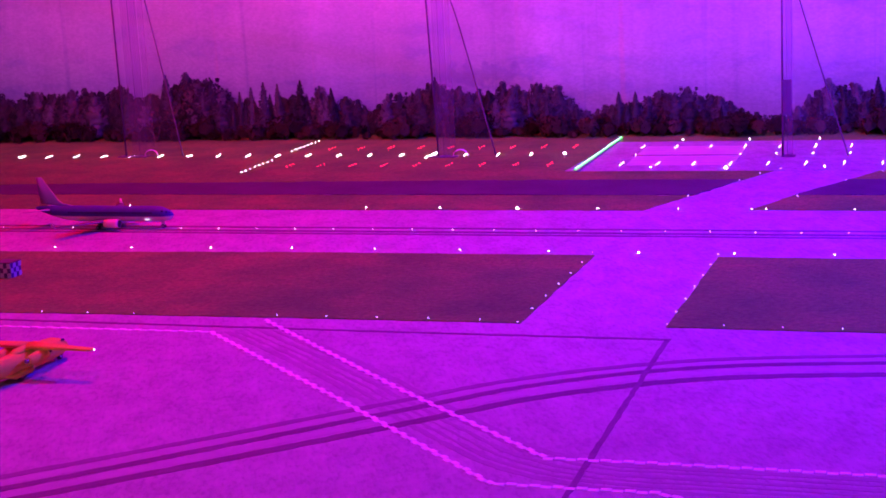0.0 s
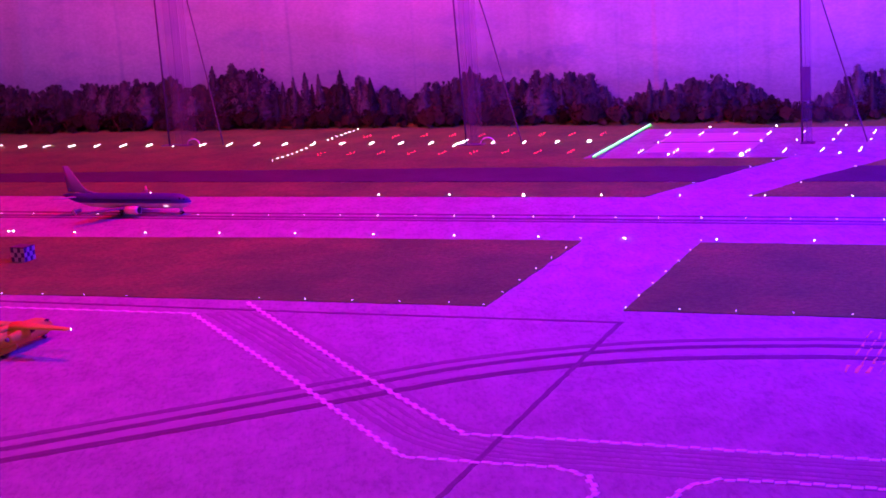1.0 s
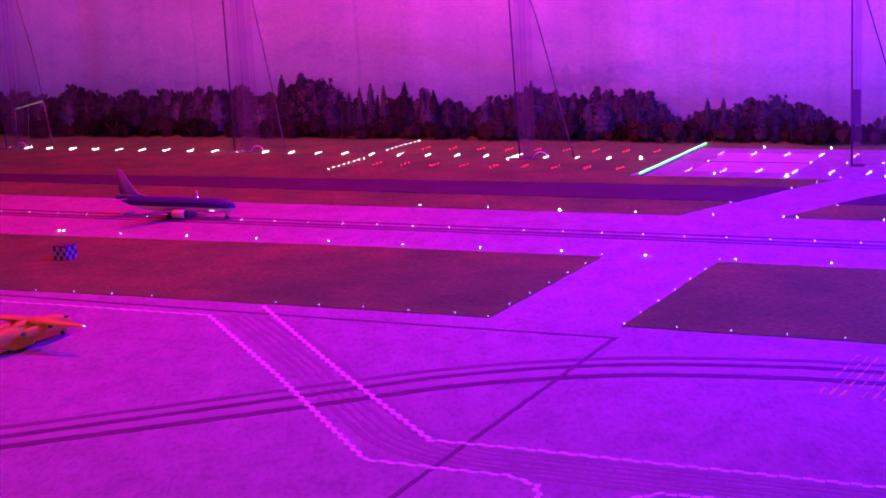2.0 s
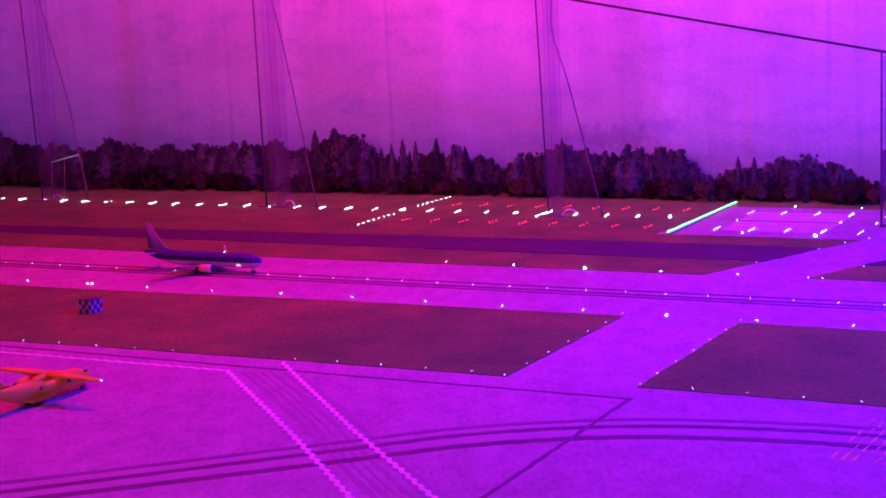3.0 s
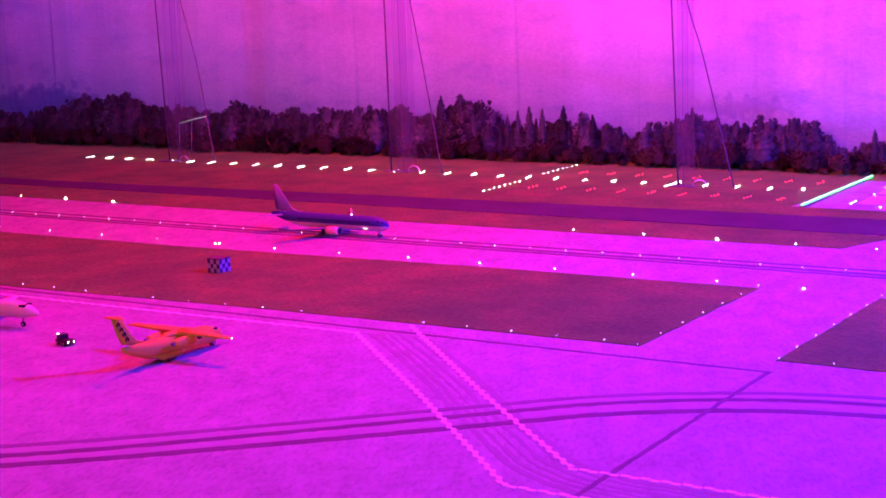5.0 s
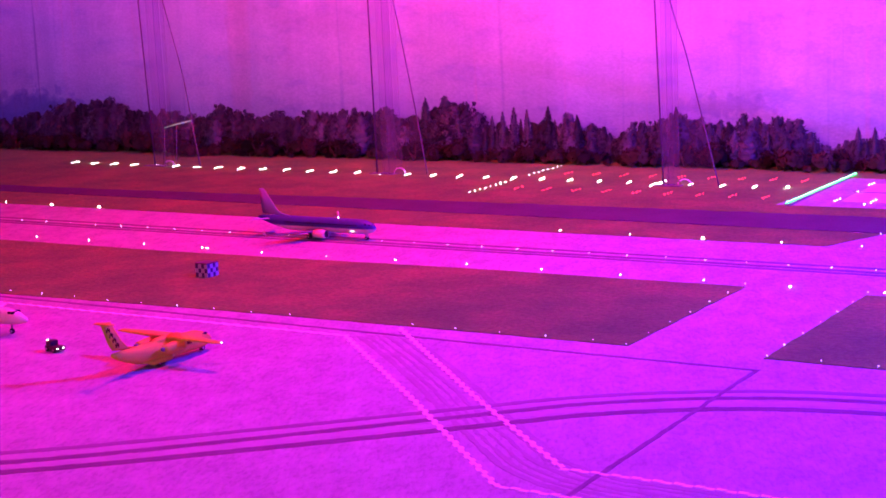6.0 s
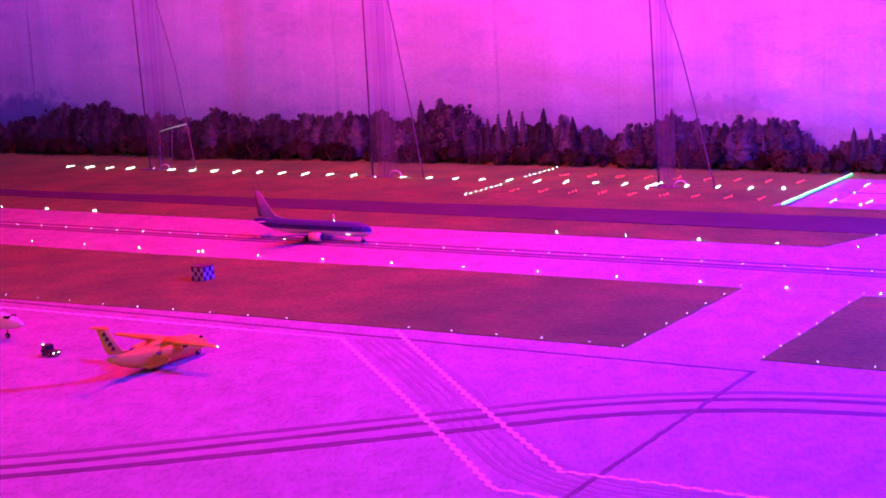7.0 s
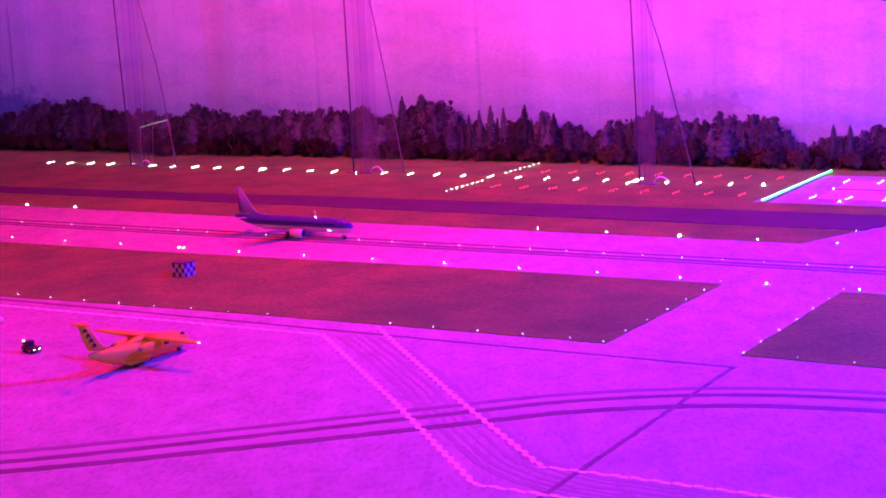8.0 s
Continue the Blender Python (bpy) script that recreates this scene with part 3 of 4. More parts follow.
def broad_tree(height, width, seed, mat):
    rng = np.random.default_rng(seed)
    tree = thing("tree", "dark leafy model tree standing before the sky backdrop", "tree", "trees behind the airfield")
    bm = bmesh.new()
    add_tube(bm, [(0, 0, 0), (0.003, 0, 0.3 * height), (-0.002, 0.002, 0.75 * height)], [0.035 * height, 0.025 * height, 0.008 * height], 7)
    for k in range(6):
        a, z = k * 1.1 + rng.random(), height * (0.25 + 0.08 * k)
        add_tube(bm, [(0, 0, z), (0.25 * width * math.cos(a), 0.25 * width * math.sin(a), z + 0.12 * height), (0.4 * width * math.cos(a), 0.4 * width * math.sin(a), z + 0.2 * height)],
                 [0.014 * height, 0.009 * height, 0.004 * height], 5)
    part("trunk", bm, BARK, tree, smooth=True)
    leaves = Foliage(rng)
    for k in range(6):
        u = k / 5
        r = 0.40 * width * (1 - abs(2 * u - 0.75) ** 2.2 * 0.5)
        leaves.core((0, 0, height * (0.14 + 0.68 * u)), (r, r, 0.16 * height))
    for k in range(52):
        a, u = 2.4 * k + 0.7 * rng.random(), (k + rng.random()) / 52
        z = height * (0.12 + 0.76 * u)
        r = 0.5 * width * (1 - abs(2 * u - 0.75) ** 2.2 * 0.55) * (0.72 + 0.30 * rng.random())
        s = height * (0.040 + 0.045 * rng.random())
        leaves.clump((r * math.cos(a), r * math.sin(a), z), (s * 1.2, s * 1.2, s * 1.25), 64, 0.0032)
    for _ in range(9):
        a, r = rng.random() * 6.3, 0.22 * width * rng.random()
        s = height * (0.03 + 0.03 * rng.random())
        leaves.clump((r * math.cos(a), r * math.sin(a), height * (0.86 + 0.10 * rng.random())), (s, s, s * 1.3), 56, 0.0028)
    leaves.part("crown", mat, tree)
    return tree


def conifer(height, width, seed):
    rng = np.random.default_rng(seed)
    tree = thing("conifer", "dark pointed model conifer standing before the sky backdrop", "tree", "trees behind the airfield")
    part("trunk", add_tube(bmesh.new(), [(0, 0, 0), (0, 0, height * 0.98)], [0.025 * height, 0.003 * height], 7), BARK, tree, smooth=True)
    leaves = Foliage(rng)
    tiers = 15
    for k in range(tiers):
        u = k / (tiers - 1)
        r = 0.5 * width * (1 - u) ** 0.8 * (0.85 + 0.3 * rng.random()) + 0.003
        leaves.clump((0, 0, height * (0.10 + 0.87 * u)), (r, r, height * 0.042), int(60 + 230 * (1 - u)), 0.0034, 0.45)
        leaves.core((0, 0, height * (0.10 + 0.87 * u)), (r * 0.7, r * 0.7, height * 0.045))
    leaves.part("crown", NEEDLE, tree)
    return tree


def shrub(height, width, seed):
    rng = np.random.default_rng(seed)
    ob = thing("shrub", "low reddish brown shrub at the edge of the wood", "shrub", "shrubs behind the airfield")
    bm = bmesh.new()
    for k in range(4):
        a = k * 1.7 + rng.random()
        add_tube(bm, [(0, 0, 0), (0.2 * width * math.cos(a), 0.2 * width * math.sin(a), 0.6 * height)], [0.003, 0.001], 5)
    part("stem", bm, BARK, ob)
    leaves = Foliage(rng)
    for k in range(6):
        a = rng.random() * 6.3
        leaves.clump((0.3 * width * math.cos(a), 0.2 * width * math.sin(a), height * (0.3 + 0.35 * rng.random())), (0.3 * width, 0.25 * width, 0.32 * height), 120, 0.0031)
        leaves.core((0.3 * width * math.cos(a), 0.2 * width * math.sin(a), 0.42 * height), (0.26 * width, 0.2 * width, 0.3 * height))
    leaves.part("foliage", SHRUB, ob)
    return ob


PROFILE_X = [-5.0, -3.35, -3.2, -3.05, -2.95, -2.7, -2.58, -2.53, -2.37, -2.26, -2.03, -1.96, -1.91, -1.79, -1.74, -1.69, -1.62, -1.58, -1.48, -1.37, -1.32, -1.27, -1.22, -1.19, -1.14, -1.11, -1.07, -1.03, -0.99, -0.95, -0.91, -0.81, -0.74, -0.71, -0.68, -0.61, -0.58, -0.54, -0.52, -0.49, -0.21, -0.12, -0.08, -0.03, 0.01, 0.08, 0.1, 0.13, 0.17, 0.24, 0.3, 0.38, 0.42, 0.45, 0.55, 0.67, 0.82, 0.92, 0.95, 0.97, 1.01, 1.06, 1.12, 1.19, 1.25, 1.31, 1.42, 1.49, 1.53, 1.57, 1.61, 1.69, 1.76, 1.8, 1.84, 1.88, 1.91, 1.94, 1.99, 2.07, 2.6, 5.0]
PROFILE_Z = [0.2, 0.149, 0.168, 0.195, 0.238, 0.248, 0.243, 0.198, 0.185, 0.192, 0.16, 0.185, 0.226, 0.194, 0.154, 0.187, 0.193, 0.172, 0.183, 0.205, 0.189, 0.182, 0.205, 0.182, 0.211, 0.191, 0.219, 0.191, 0.222, 0.21, 0.184, 0.185, 0.203, 0.223, 0.248, 0.263, 0.246, 0.226, 0.195, 0.156, 0.158, 0.164, 0.19, 0.174, 0.158, 0.149, 0.117, 0.077, 0.129, 0.167, 0.161, 0.185, 0.217, 0.183, 0.175, 0.187, 0.19, 0.178, 0.139, 0.1, 0.083, 0.092, 0.106, 0.124, 0.116, 0.152, 0.157, 0.134, 0.155, 0.128, 0.093, 0.067, 0.055, 0.082, 0.096, 0.138, 0.158, 0.182, 0.177, 0.159, 0.17, 0.2]


# all trees are built solid, also those that seem printed on the sheet
def wood():
    rng = np.random.default_rng(11)
    broad = [broad_tree(0.2, 0.095 + 0.018 * k, 20 + k, LEAF) for k in range(6)]
    firs = [conifer(0.2, 0.060 + 0.014 * k, 40 + k) for k in range(3)]
    low = [shrub(0.06, 0.09, 60 + k) for k in range(4)]
    used = set()

    def put(kind, k, x, y, h, base):
        m = pose(x, y, 0.002, 0, 0, rng.random() * 360)
        s = h / base
        ob = kind[k]
        if ob.name in used:
            ob = copy_thing(ob, m)
        else:
            used.add(ob.name)
            ob.matrix_basis = m
        ob.scale = (s, s, s)

    def height(x):
        return float(np.interp(x, PROFILE_X, PROFILE_Z))

    x = -4.0
    while x < 3.4:
        h = height(x)
        if -0.48 < x < 0.0 and rng.random() < 0.35:
            put(firs, int(rng.integers(3)), x, 2.20 + 0.03 * rng.random(), h * (0.9 + 0.2 * rng.random()), 0.2)
            x += 0.045 + 0.02 * rng.random()
        else:
            put(broad, int(rng.integers(6)), x, 2.21 + 0.05 * rng.random(), h * (0.92 + 0.15 * rng.random()), 0.2)
            x += 0.024 + 0.13 * h * (0.5 + 0.6 * rng.random())
    for fx, fz in ((-0.742, 0.262), (-0.725, 0.20), (-0.41, 0.186), (-0.36, 0.204), (-0.30, 0.226), (-0.24, 0.215), (-0.14, 0.229), (-0.06, 0.207), (-0.01, 0.196), (0.435, 0.232), (1.0, 0.117), (1.165, 0.16), (1.23, 0.16), (2.12, 0.198)):
        put(firs, int(rng.integers(3)), fx, 2.165 + 0.02 * rng.random(), fz, 0.2)
    x = -4.0
    while x < 3.4:
        if rng.random() < 0.25:
            put(firs, int(rng.integers(3)), x, 2.16 + 0.03 * rng.random(), max(0.04, height(x) * (0.65 + 0.25 * rng.random())), 0.2)
        else:
            put(broad, int(rng.integers(5)), x, 2.15 + 0.03 * rng.random(), max(0.04, height(x) * (0.6 + 0.28 * rng.random())), 0.2)
        x += 0.05 + 0.04 * rng.random()
    x = -4.0
    while x < 3.4:
        put(low, int(rng.integers(4)), x, 2.13 - 0.16 * max(0.0, noise.noise((x * 2.3, 4.1, 0.0))) - 0.05 * rng.random(), 0.028 + 0.085 * rng.random() ** 1.3, 0.06)
        x += 0.036 + 0.04 * rng.random()


wood()


# ---- lamps of the airfield ----
def dome(r, h, n=8):
    bm = bmesh.new()
    rows = [[bm.verts.new((r * c * math.cos(2 * math.pi * k / n), r * c * math.sin(2 * math.pi * k / n), z)) for k in range(n)] for c, z in ((1, 0), (0.95, 0.4 * h), (0.65, 0.8 * h))]
    top = bm.verts.new((0, 0, h))
    for a, b in zip(rows, rows[1:]):
        for k in range(n):
            bm.faces.new((a[k], a[(k + 1) % n], b[(k + 1) % n], b[k])).smooth = True
    for k in range(n):
        bm.faces.new((rows[-1][k], rows[-1][(k + 1) % n], top)).smooth = True
    bm.faces.new(rows[0])
    return bm


def field_lamp(name, label, group, glass, r=0.0035, stem=0.0006, bulbs=((0, 0),)):
    """A lamp on a small foot; bulbs are the places of its lights."""
    ob = thing(name, label, "airfield lamp", group)
    for x, y in bulbs:
        part("foot", add_tube(bmesh.new(), [(x, y, -0.001), (x, y, stem * 0.5), (x, y, stem)], [r * 1.3, r * 1.1, r * 0.8], 8), METAL, ob)
        part("bulb", dome(r, r * 1.5), glass, ob, "glowing bulb", at=pose(x, y, stem))
    return ob


def row(ob, places):
    """Sets ob and its copies at the places."""
    first = True
    for p in places:
        m = pose(*p) if len(p) == 3 else pose(p[0], p[1], 0.0014)
        if first:
            ob.matrix_basis, first = m, False
        else:
            copy_thing(ob, m)


def edge_y(x):
    return -0.016 + 0.022 * min(1, max(0, (x - 0.1) / 0.5))


row(field_lamp("edge_lamp", "small white taxiway edge lamp on the concrete", "taxiway edge lamps", LAMP_WHITE, 0.0017),
    [(0.008 + 0.2305 * k, edge_y(0.23 * k)) for k in (-6, -5, -4, -3, -2, 0, 1, 2, 3, 4, 5, 6)] + [(1.85, 0.0), (2.084, 0.002), (2.315, 0.0), (2.55, 0.0)])
row(field_lamp("stop_lamp", "pair of bright reddish lamps at the taxiway edge", "stop lamps", LAMP_WHITE, 0.0022, bulbs=((-0.009, 0), (0.009, 0))), [(-0.213, -0.012)])
row(field_lamp("edge_lamp", "bright white lamp in the taxiway mouth", "taxiway mouth lamps", LAMP_BRIGHT, 0.0022), [(1.619, 0.0)])
row(field_lamp("centreline_lamp", "tiny dim centreline lamp set in the taxiway", "taxiway centreline lamps", LAMP_CENTRE, 0.0013, 0.001),
    [(0.256 + 0.1155 * k, 0.246 + 0.018 * min(1, max(0, (k + 8) / 12))) for k in range(-14, 18) if k not in (-1, -4)])
row(field_lamp("edge_lamp", "white lamp on the far taxiway edge", "far taxiway edge lamps", LAMP_WHITE, 0.0021),
    [(0.695, 0.594), (0.928, 0.592), (1.398, 0.590)])
row(field_lamp("edge_lamp", "very bright lamp on the far taxiway edge", "bright far edge lamps", LAMP_BRIGHT, 0.0038), [(1.164, 0.582), (-1.186, 0.572), (-1.425, 0.571)])
row(field_lamp("edge_lamp", "smaller white lamp on the far taxiway edge", "small far edge lamps", LAMP_WHITE, 0.0022),
    [(-1.66, 0.57)])
row(field_lamp("edge_lamp", "tiny white lamp on the far taxiway edge", "tiny far edge lamps", LAMP_WHITE, 0.0016),
    [(1.627, 0.594), (1.829, 0.594), (1.868, 0.593), (2.105, 0.592), (2.34, 0.592)])
blue = field_lamp("apron_lamp", "small bluish lamp along the edge of the apron", "apron edge lamps", LAMP_BLUE, 0.0011)
row(blue, [(0.160 + (0.1131 if k > 0 else 0.1160) * k, -0.7085 + 0.0028 * max(0, k) - 0.002 * min(6, max(0, 6 - k))) for k in range(-9, 12) if k not in (5, 6)] + [(1.795, -0.680)]
    + [(1.908 + 0.1142 * k, -0.681) for k in range(7)] + [(1.488 + 0.0027 * k, -0.690 + 0.1145 * k) for k in range(0, 7)]
    + [(1.797 + 0.003 * k, -0.578 + 0.1145 * k) for k in range(6)])
row(field_lamp("taxiway_lamp", "small lamp along the runway exit", "runway exit lamps", LAMP_BLUE, 0.0014),
    [(1.791, 1.211), (1.741, 1.082), (1.623, 0.802), (2.058, 1.079), (1.936, 0.805), (2.16, 1.25), (1.845, 1.311)])
five = tuple((-0.001 * k, 0.0118 * k) for k in (-2, -1, 0, 1, 2))
row(field_lamp("approach_lamp", "white approach lamp bar on the grass", "approach lamp bars", LAMP_BRIGHT, 0.0015, 0.0010, five),
    [(-2.359 + 0.1224 * k, 1.674 - 0.0011 * k) for k in range(0, 28) if k != 24])
row(field_lamp("approach_lamp", "long bright crossbar of white approach lamps", "approach crossbars", LAMP_BRIGHT, 0.0026, 0.001, tuple((-0.001, 0.02 * k) for k in range(-3, 5))), [(0.578, 1.63)])
row(field_lamp("threshold_lamp", "very bright white lamp at the runway end", "runway end lamps", LAMP_BRIGHT, 0.0052, 0.001), [(1.067, 1.645), (1.672, 1.312)])
row(field_lamp("crossbar_lamp", "small white lamp of the cross row on the grass", "cross row lamps", LAMP_WHITE, 0.0019, 0.001),
    [(-0.008, 1.262 + 0.0395 * k) for k in range(8)] + [(-0.022, 1.762 + 0.041 * k) for k in range(8)])
three = tuple((0.0015 * k, 0.027 * k) for k in (-1, 0, 1))
row(field_lamp("red_side_lamp", "row of three dim red lamps on the grass", "red side lamps", LAMP_RED, 0.0019, 0.001, three),
    [(0.115 + 0.1190 * k, 1.412) for k in range(9)] + [(0.115 + 0.1190 * k, 1.835) for k in range(9)])
row(field_lamp("touchdown_lamp", "row of three white lamps set in the runway", "touchdown lamps", LAMP_WHITE, 0.0016, 0.001, tuple((0.0005 * k, 0.029 * k) for k in (-1, 0, 1))),
    [(1.314 + 0.1205 * k, 1.410) for k in range(12)] + [(1.318 + 0.1208 * k, 1.806) for k in range(12)])
row(field_lamp("runway_edge_lamp", "round white lamp on the runway edge", "runway edge lamps", LAMP_WHITE, 0.0026, 0.001),
    [(1.425, 1.335), (1.436, 1.977), (1.679, 1.976), (1.925, 1.985), (1.980, 1.345), (2.17, 1.98), (2.24, 1.33), (2.42, 1.98)])
row(field_lamp("runway_centre_lamp", "small lamp on the runway centreline", "runway centreline lamps", LAMP_WHITE, 0.0019, 0.001),
    [(1.326, 1.612), (1.684, 1.619), (1.804, 1.624), (1.925, 1.627), (2.047, 1.629), (2.168, 1.63), (2.29, 1.63)])


def threshold_bar():
    ob = thing("green_threshold_bar", "glowing green lamp bar across the runway threshold", "airfield lamp")
    part("housing", add_box(bmesh.new(), 1.181, 1.201, 1.262, 2.032, 0.0, 0.006, 0.001), METAL, ob)
    line = [(1.187, 1.265), (1.191, 1.5), (1.196, 1.8), (1.2, 2.03)]
    tube = part("light_tube", add_tube(bmesh.new(), [(x, y, 0.007) for x, y in line], 0.0031, 8), LAMP_GREEN, ob, "glowing green tube", True)
    beads = bmesh.new()
    for k in range(30):
        u = (k + 0.5) / 30
        x, y = 1.187 + 0.013 * u, 1.265 + 0.765 * u
        add_tube(beads, [(x - 0.0001, y - 0.0088, 0.0092), (x, y - 0.004, 0.0104), (x, y + 0.004, 0.0104), (x + 0.0001, y + 0.0088, 0.0092)], [0.0006, 0.0016, 0.0016, 0.0006], 6)
    tagged(part("light_bead", beads, LAMP_GREEN_CORE, tube, "row of pale green glowing beads", True), kind="stuff")


threshold_bar()

# ---- hanging clear plastic fins and their rail ----
def rail_height(x):
    return 0.790 - 0.192 * (x - 0.7)


bm = add_tube(bmesh.new(), [(x, 1.67, rail_height(x)) for x in np.arange(-2.6, 3.3, 0.2)], 0.0045, 8)
solid("hanging_rail", bm, BLACK, "thin dark rail running slanted across the sky backdrop", "rail", smooth=True)
GREY_EDGE = painted("grey_plastic_edge", (0.26, 0.28, 0.27), 0.5)
CLEAR = clear("clear_plastic", (0.93, 0.90, 0.96), (0.35, 0.33, 0.38), 0.045)
HAZY = clear("hazy_plastic", (0.89, 0.84, 0.95), (0.35, 0.32, 0.40), 0.06)


def fin(x, y, top, rod, slant, bands, plate_mat, dark=False):
    """A clear sheet from the ground to the rail: a straight rod (its shift at foot and top), a slanting edge (rows of shift and height) and hazy folds between them."""
    ob = thing("plastic_fin", "clear plastic fin hanging from a rail to the grass", "plastic fin", "clear plastic fins", m=pose(x, y, 0.003))
    part("rod", add_tube(bmesh.new(), [(rod[0] + (rod[1] - rod[0]) * u, 0, top * u) for u in (0, 0.5, 1)], 0.0034, 8), ROD, ob, "dark smoked edge rod", True)
    edge = smooth_path([(d, 0.0, z) for d, z in slant], 6)
    part("slanting_edge", add_tube(bmesh.new(), edge, 0.0027, 6), PALE_EDGE, ob, "thin slanting edge", True)
    bm = bmesh.new()
    left = [bm.verts.new((rod[0] + (rod[1] - rod[0]) * p.z / top, 0.001, p.z)) for p in edge]
    right = [bm.verts.new((p.x, 0.001, p.z)) for p in edge]
    for a, b, c, d in zip(left, left[1:], right[1:], right):
        bm.faces.new((a, b, c, d))
    part("sheet", bm, CLEAR, ob, "clear sheet").visible_shadow = False
    for k, (a, b) in enumerate(bands):
        bm = add_box(bmesh.new(), a, b, -0.010 - 0.004 * k, -0.009 - 0.004 * k, 0.0, top - 0.01)
        part("folded_strip", bm, HAZY if k % 2 else CLEAR, ob, "hazy folded strip").visible_shadow = False
        part("seam", add_tube(bmesh.new(), [(b, -0.008 - 0.004 * k, 0.0), (b - 0.002, -0.008 - 0.004 * k, 0.4 * top), (b - 0.003, -0.008 - 0.004 * k, top - 0.01)], 0.0009, 5), FOLD, ob, "thin pale seam").visible_shadow = False
    if dark:
        part("dark_label", add_box(bmesh.new(), 0.002, 0.030, -0.004, -0.002, 0.14, 0.255), ROD, ob, "smoked plate").visible_shadow = False
    part("foot_plate", add_box(bmesh.new(), -0.004 if dark else -0.03, 0.042 if dark else 0.09, -0.02, 0.02, -0.002, 0.002, 0.0008), plate_mat, ob, "flat foot plate")
    if dark:
        return ob
    arc = [(0.10 + 0.028 * math.cos(a), 0.01, 0.024 * math.sin(a)) for a in np.linspace(0, math.pi, 9)]
    part("handle", add_tube(bmesh.new(), arc, 0.0022, 6), WHITE_LINE, ob, "small white wire loop", True)
    return ob


FOLD = clear("plastic_fold", (0.92, 0.90, 0.94), (0.5, 0.48, 0.52), 0.13)
fin(-1.880, 1.655, rail_height(-1.88), (0.0235, -0.029), [(0.0, rail_height(-1.88)), (0.125, 0.763), (0.180, 0.560), (0.228, 0.356), (0.281, 0.0)], ((0.040, 0.085), (0.085, 0.120), (0.130, 0.150)), PALE_EDGE)
fin(-0.665, 1.655, rail_height(-0.665), (-0.003, -0.012), [(0.020, rail_height(-0.665)), (0.105, 0.725), (0.180, 0.340), (0.239, 0.0)], ((0.030, 0.062), (0.062, 0.098), (0.104, 0.130)), PALE_EDGE)
fin(0.594, 1.60, rail_height(0.588), (0.020, -0.007), [(0.055, rail_height(0.588)), (0.057, 0.670), (0.109, 0.500), (0.152, 0.335), (0.235, 0.0)], ((0.022, 0.044), (0.044, 0.068), (0.072, 0.090)), PALE_EDGE)
fin(1.83, 1.57, rail_height(1.83), (0.0, 0.0), [(0.040, rail_height(1.83)), (0.100, 0.370), (0.158, 0.180), (0.213, 0.0)], ((0.002, 0.016), (0.016, 0.034)), ROD, True)
frame_thing = thing("wire_frame", "thin wire frame with a green top bar on the grass", "wire frame", m=pose(-1.70, 1.652, 0.002))
for x0, x1, h in ((-0.095, -0.085, 0.172), (-0.03, -0.012, 0.19), (0.112, 0.072, 0.207)):
    part("post", add_tube(bmesh.new(), [(x0, 0, 0), ((x0 + x1) / 2, 0, h / 2), (x1, 0, h)], 0.0012, 6), GREY_EDGE, frame_thing, smooth=True)
# green light that the bar catches, put in as a faint glow
GREEN_GLOW = glowing("green_plastic_added_glow", (0.30, 0.80, 0.42), 0.16)
part("top_bar", add_tube(bmesh.new(), [(-0.085, 0, 0.172), (-0.012, 0, 0.19), (0.072, 0, 0.207)], 0.0026, 6), GREEN_GLOW, frame_thing, "green top bar", True)

# ---- aircraft ----
LAMP_BEACON = glowing("beacon_lamp", (1.0, 0.85, 0.8), 16)
# the airliner's white nose patch is no lamp; its brightness is an added glow
GLOW_PATCH = glowing("glowing_white_patch", (1.0, 0.9, 0.95), 1.6)
SILVER = painted("silver_metal", (0.55, 0.55, 0.57), 0.3, 0.6)
WHITE_PAINT = painted("white_paint", (0.78, 0.78, 0.80), 0.35)
GREY_PAINT = painted("light_grey_paint", (0.42, 0.43, 0.46), 0.4)


def banded(name, bands, rough=0.3):
    """Paint in level bands: rows of height above the wheels and colour, from below."""
    m, nt, b = material(name, rough)
    tc, sep = nt.nodes.new("ShaderNodeTexCoord"), nt.nodes.new("ShaderNodeSeparateXYZ")
    nt.links.new(tc.outputs["Object"], sep.inputs[0])
    mult = nt.nodes.new("ShaderNodeMath")
    mult.operation, mult.inputs[1].default_value = "MULTIPLY", 10.0
    nt.links.new(sep.outputs["Z"], mult.inputs[0])
    col = ramp(nt, mult.outputs[0], [(z * 10, c) for z, c in bands])
    for n in nt.nodes:
        if n.bl_idname == "ShaderNodeValToRGB":
            n.color_ramp.interpolation = "CONSTANT"
    dirt = ramp(nt, noise_of(nt, coords(nt), 60, 4), [(0.3, (0.85, 0.85, 0.85)), (0.7, (1.05, 1.05, 1.05))])
    nt.links.new(mix(nt, col, dirt, 1.0, "MULTIPLY"), b.inputs["Base Color"])
    return m


LIVERY = banded("blue_over_white_paint", [(0.0, (0.74, 0.72, 0.74)), (0.0345, (0.30, 0.30, 0.46)), (0.0370, (0.030, 0.040, 0.22)), (0.0490, (0.050, 0.060, 0.22))], 0.55)


def wheel(parent, x, y, r, w):
    tyre = part("wheel", add_tube(bmesh.new(), [(x, y - w / 2, r), (x, y - w / 4, r), (x, y + w / 4, r), (x, y + w / 2, r)], [r * 0.88, r, r, r * 0.88], 12), BLACK, parent)
    part("hub", add_tube(bmesh.new(), [(x, y - w / 2 - 0.0004, r), (x, y + w / 2 + 0.0004, r)], r * 0.45, 8), SILVER, tyre)


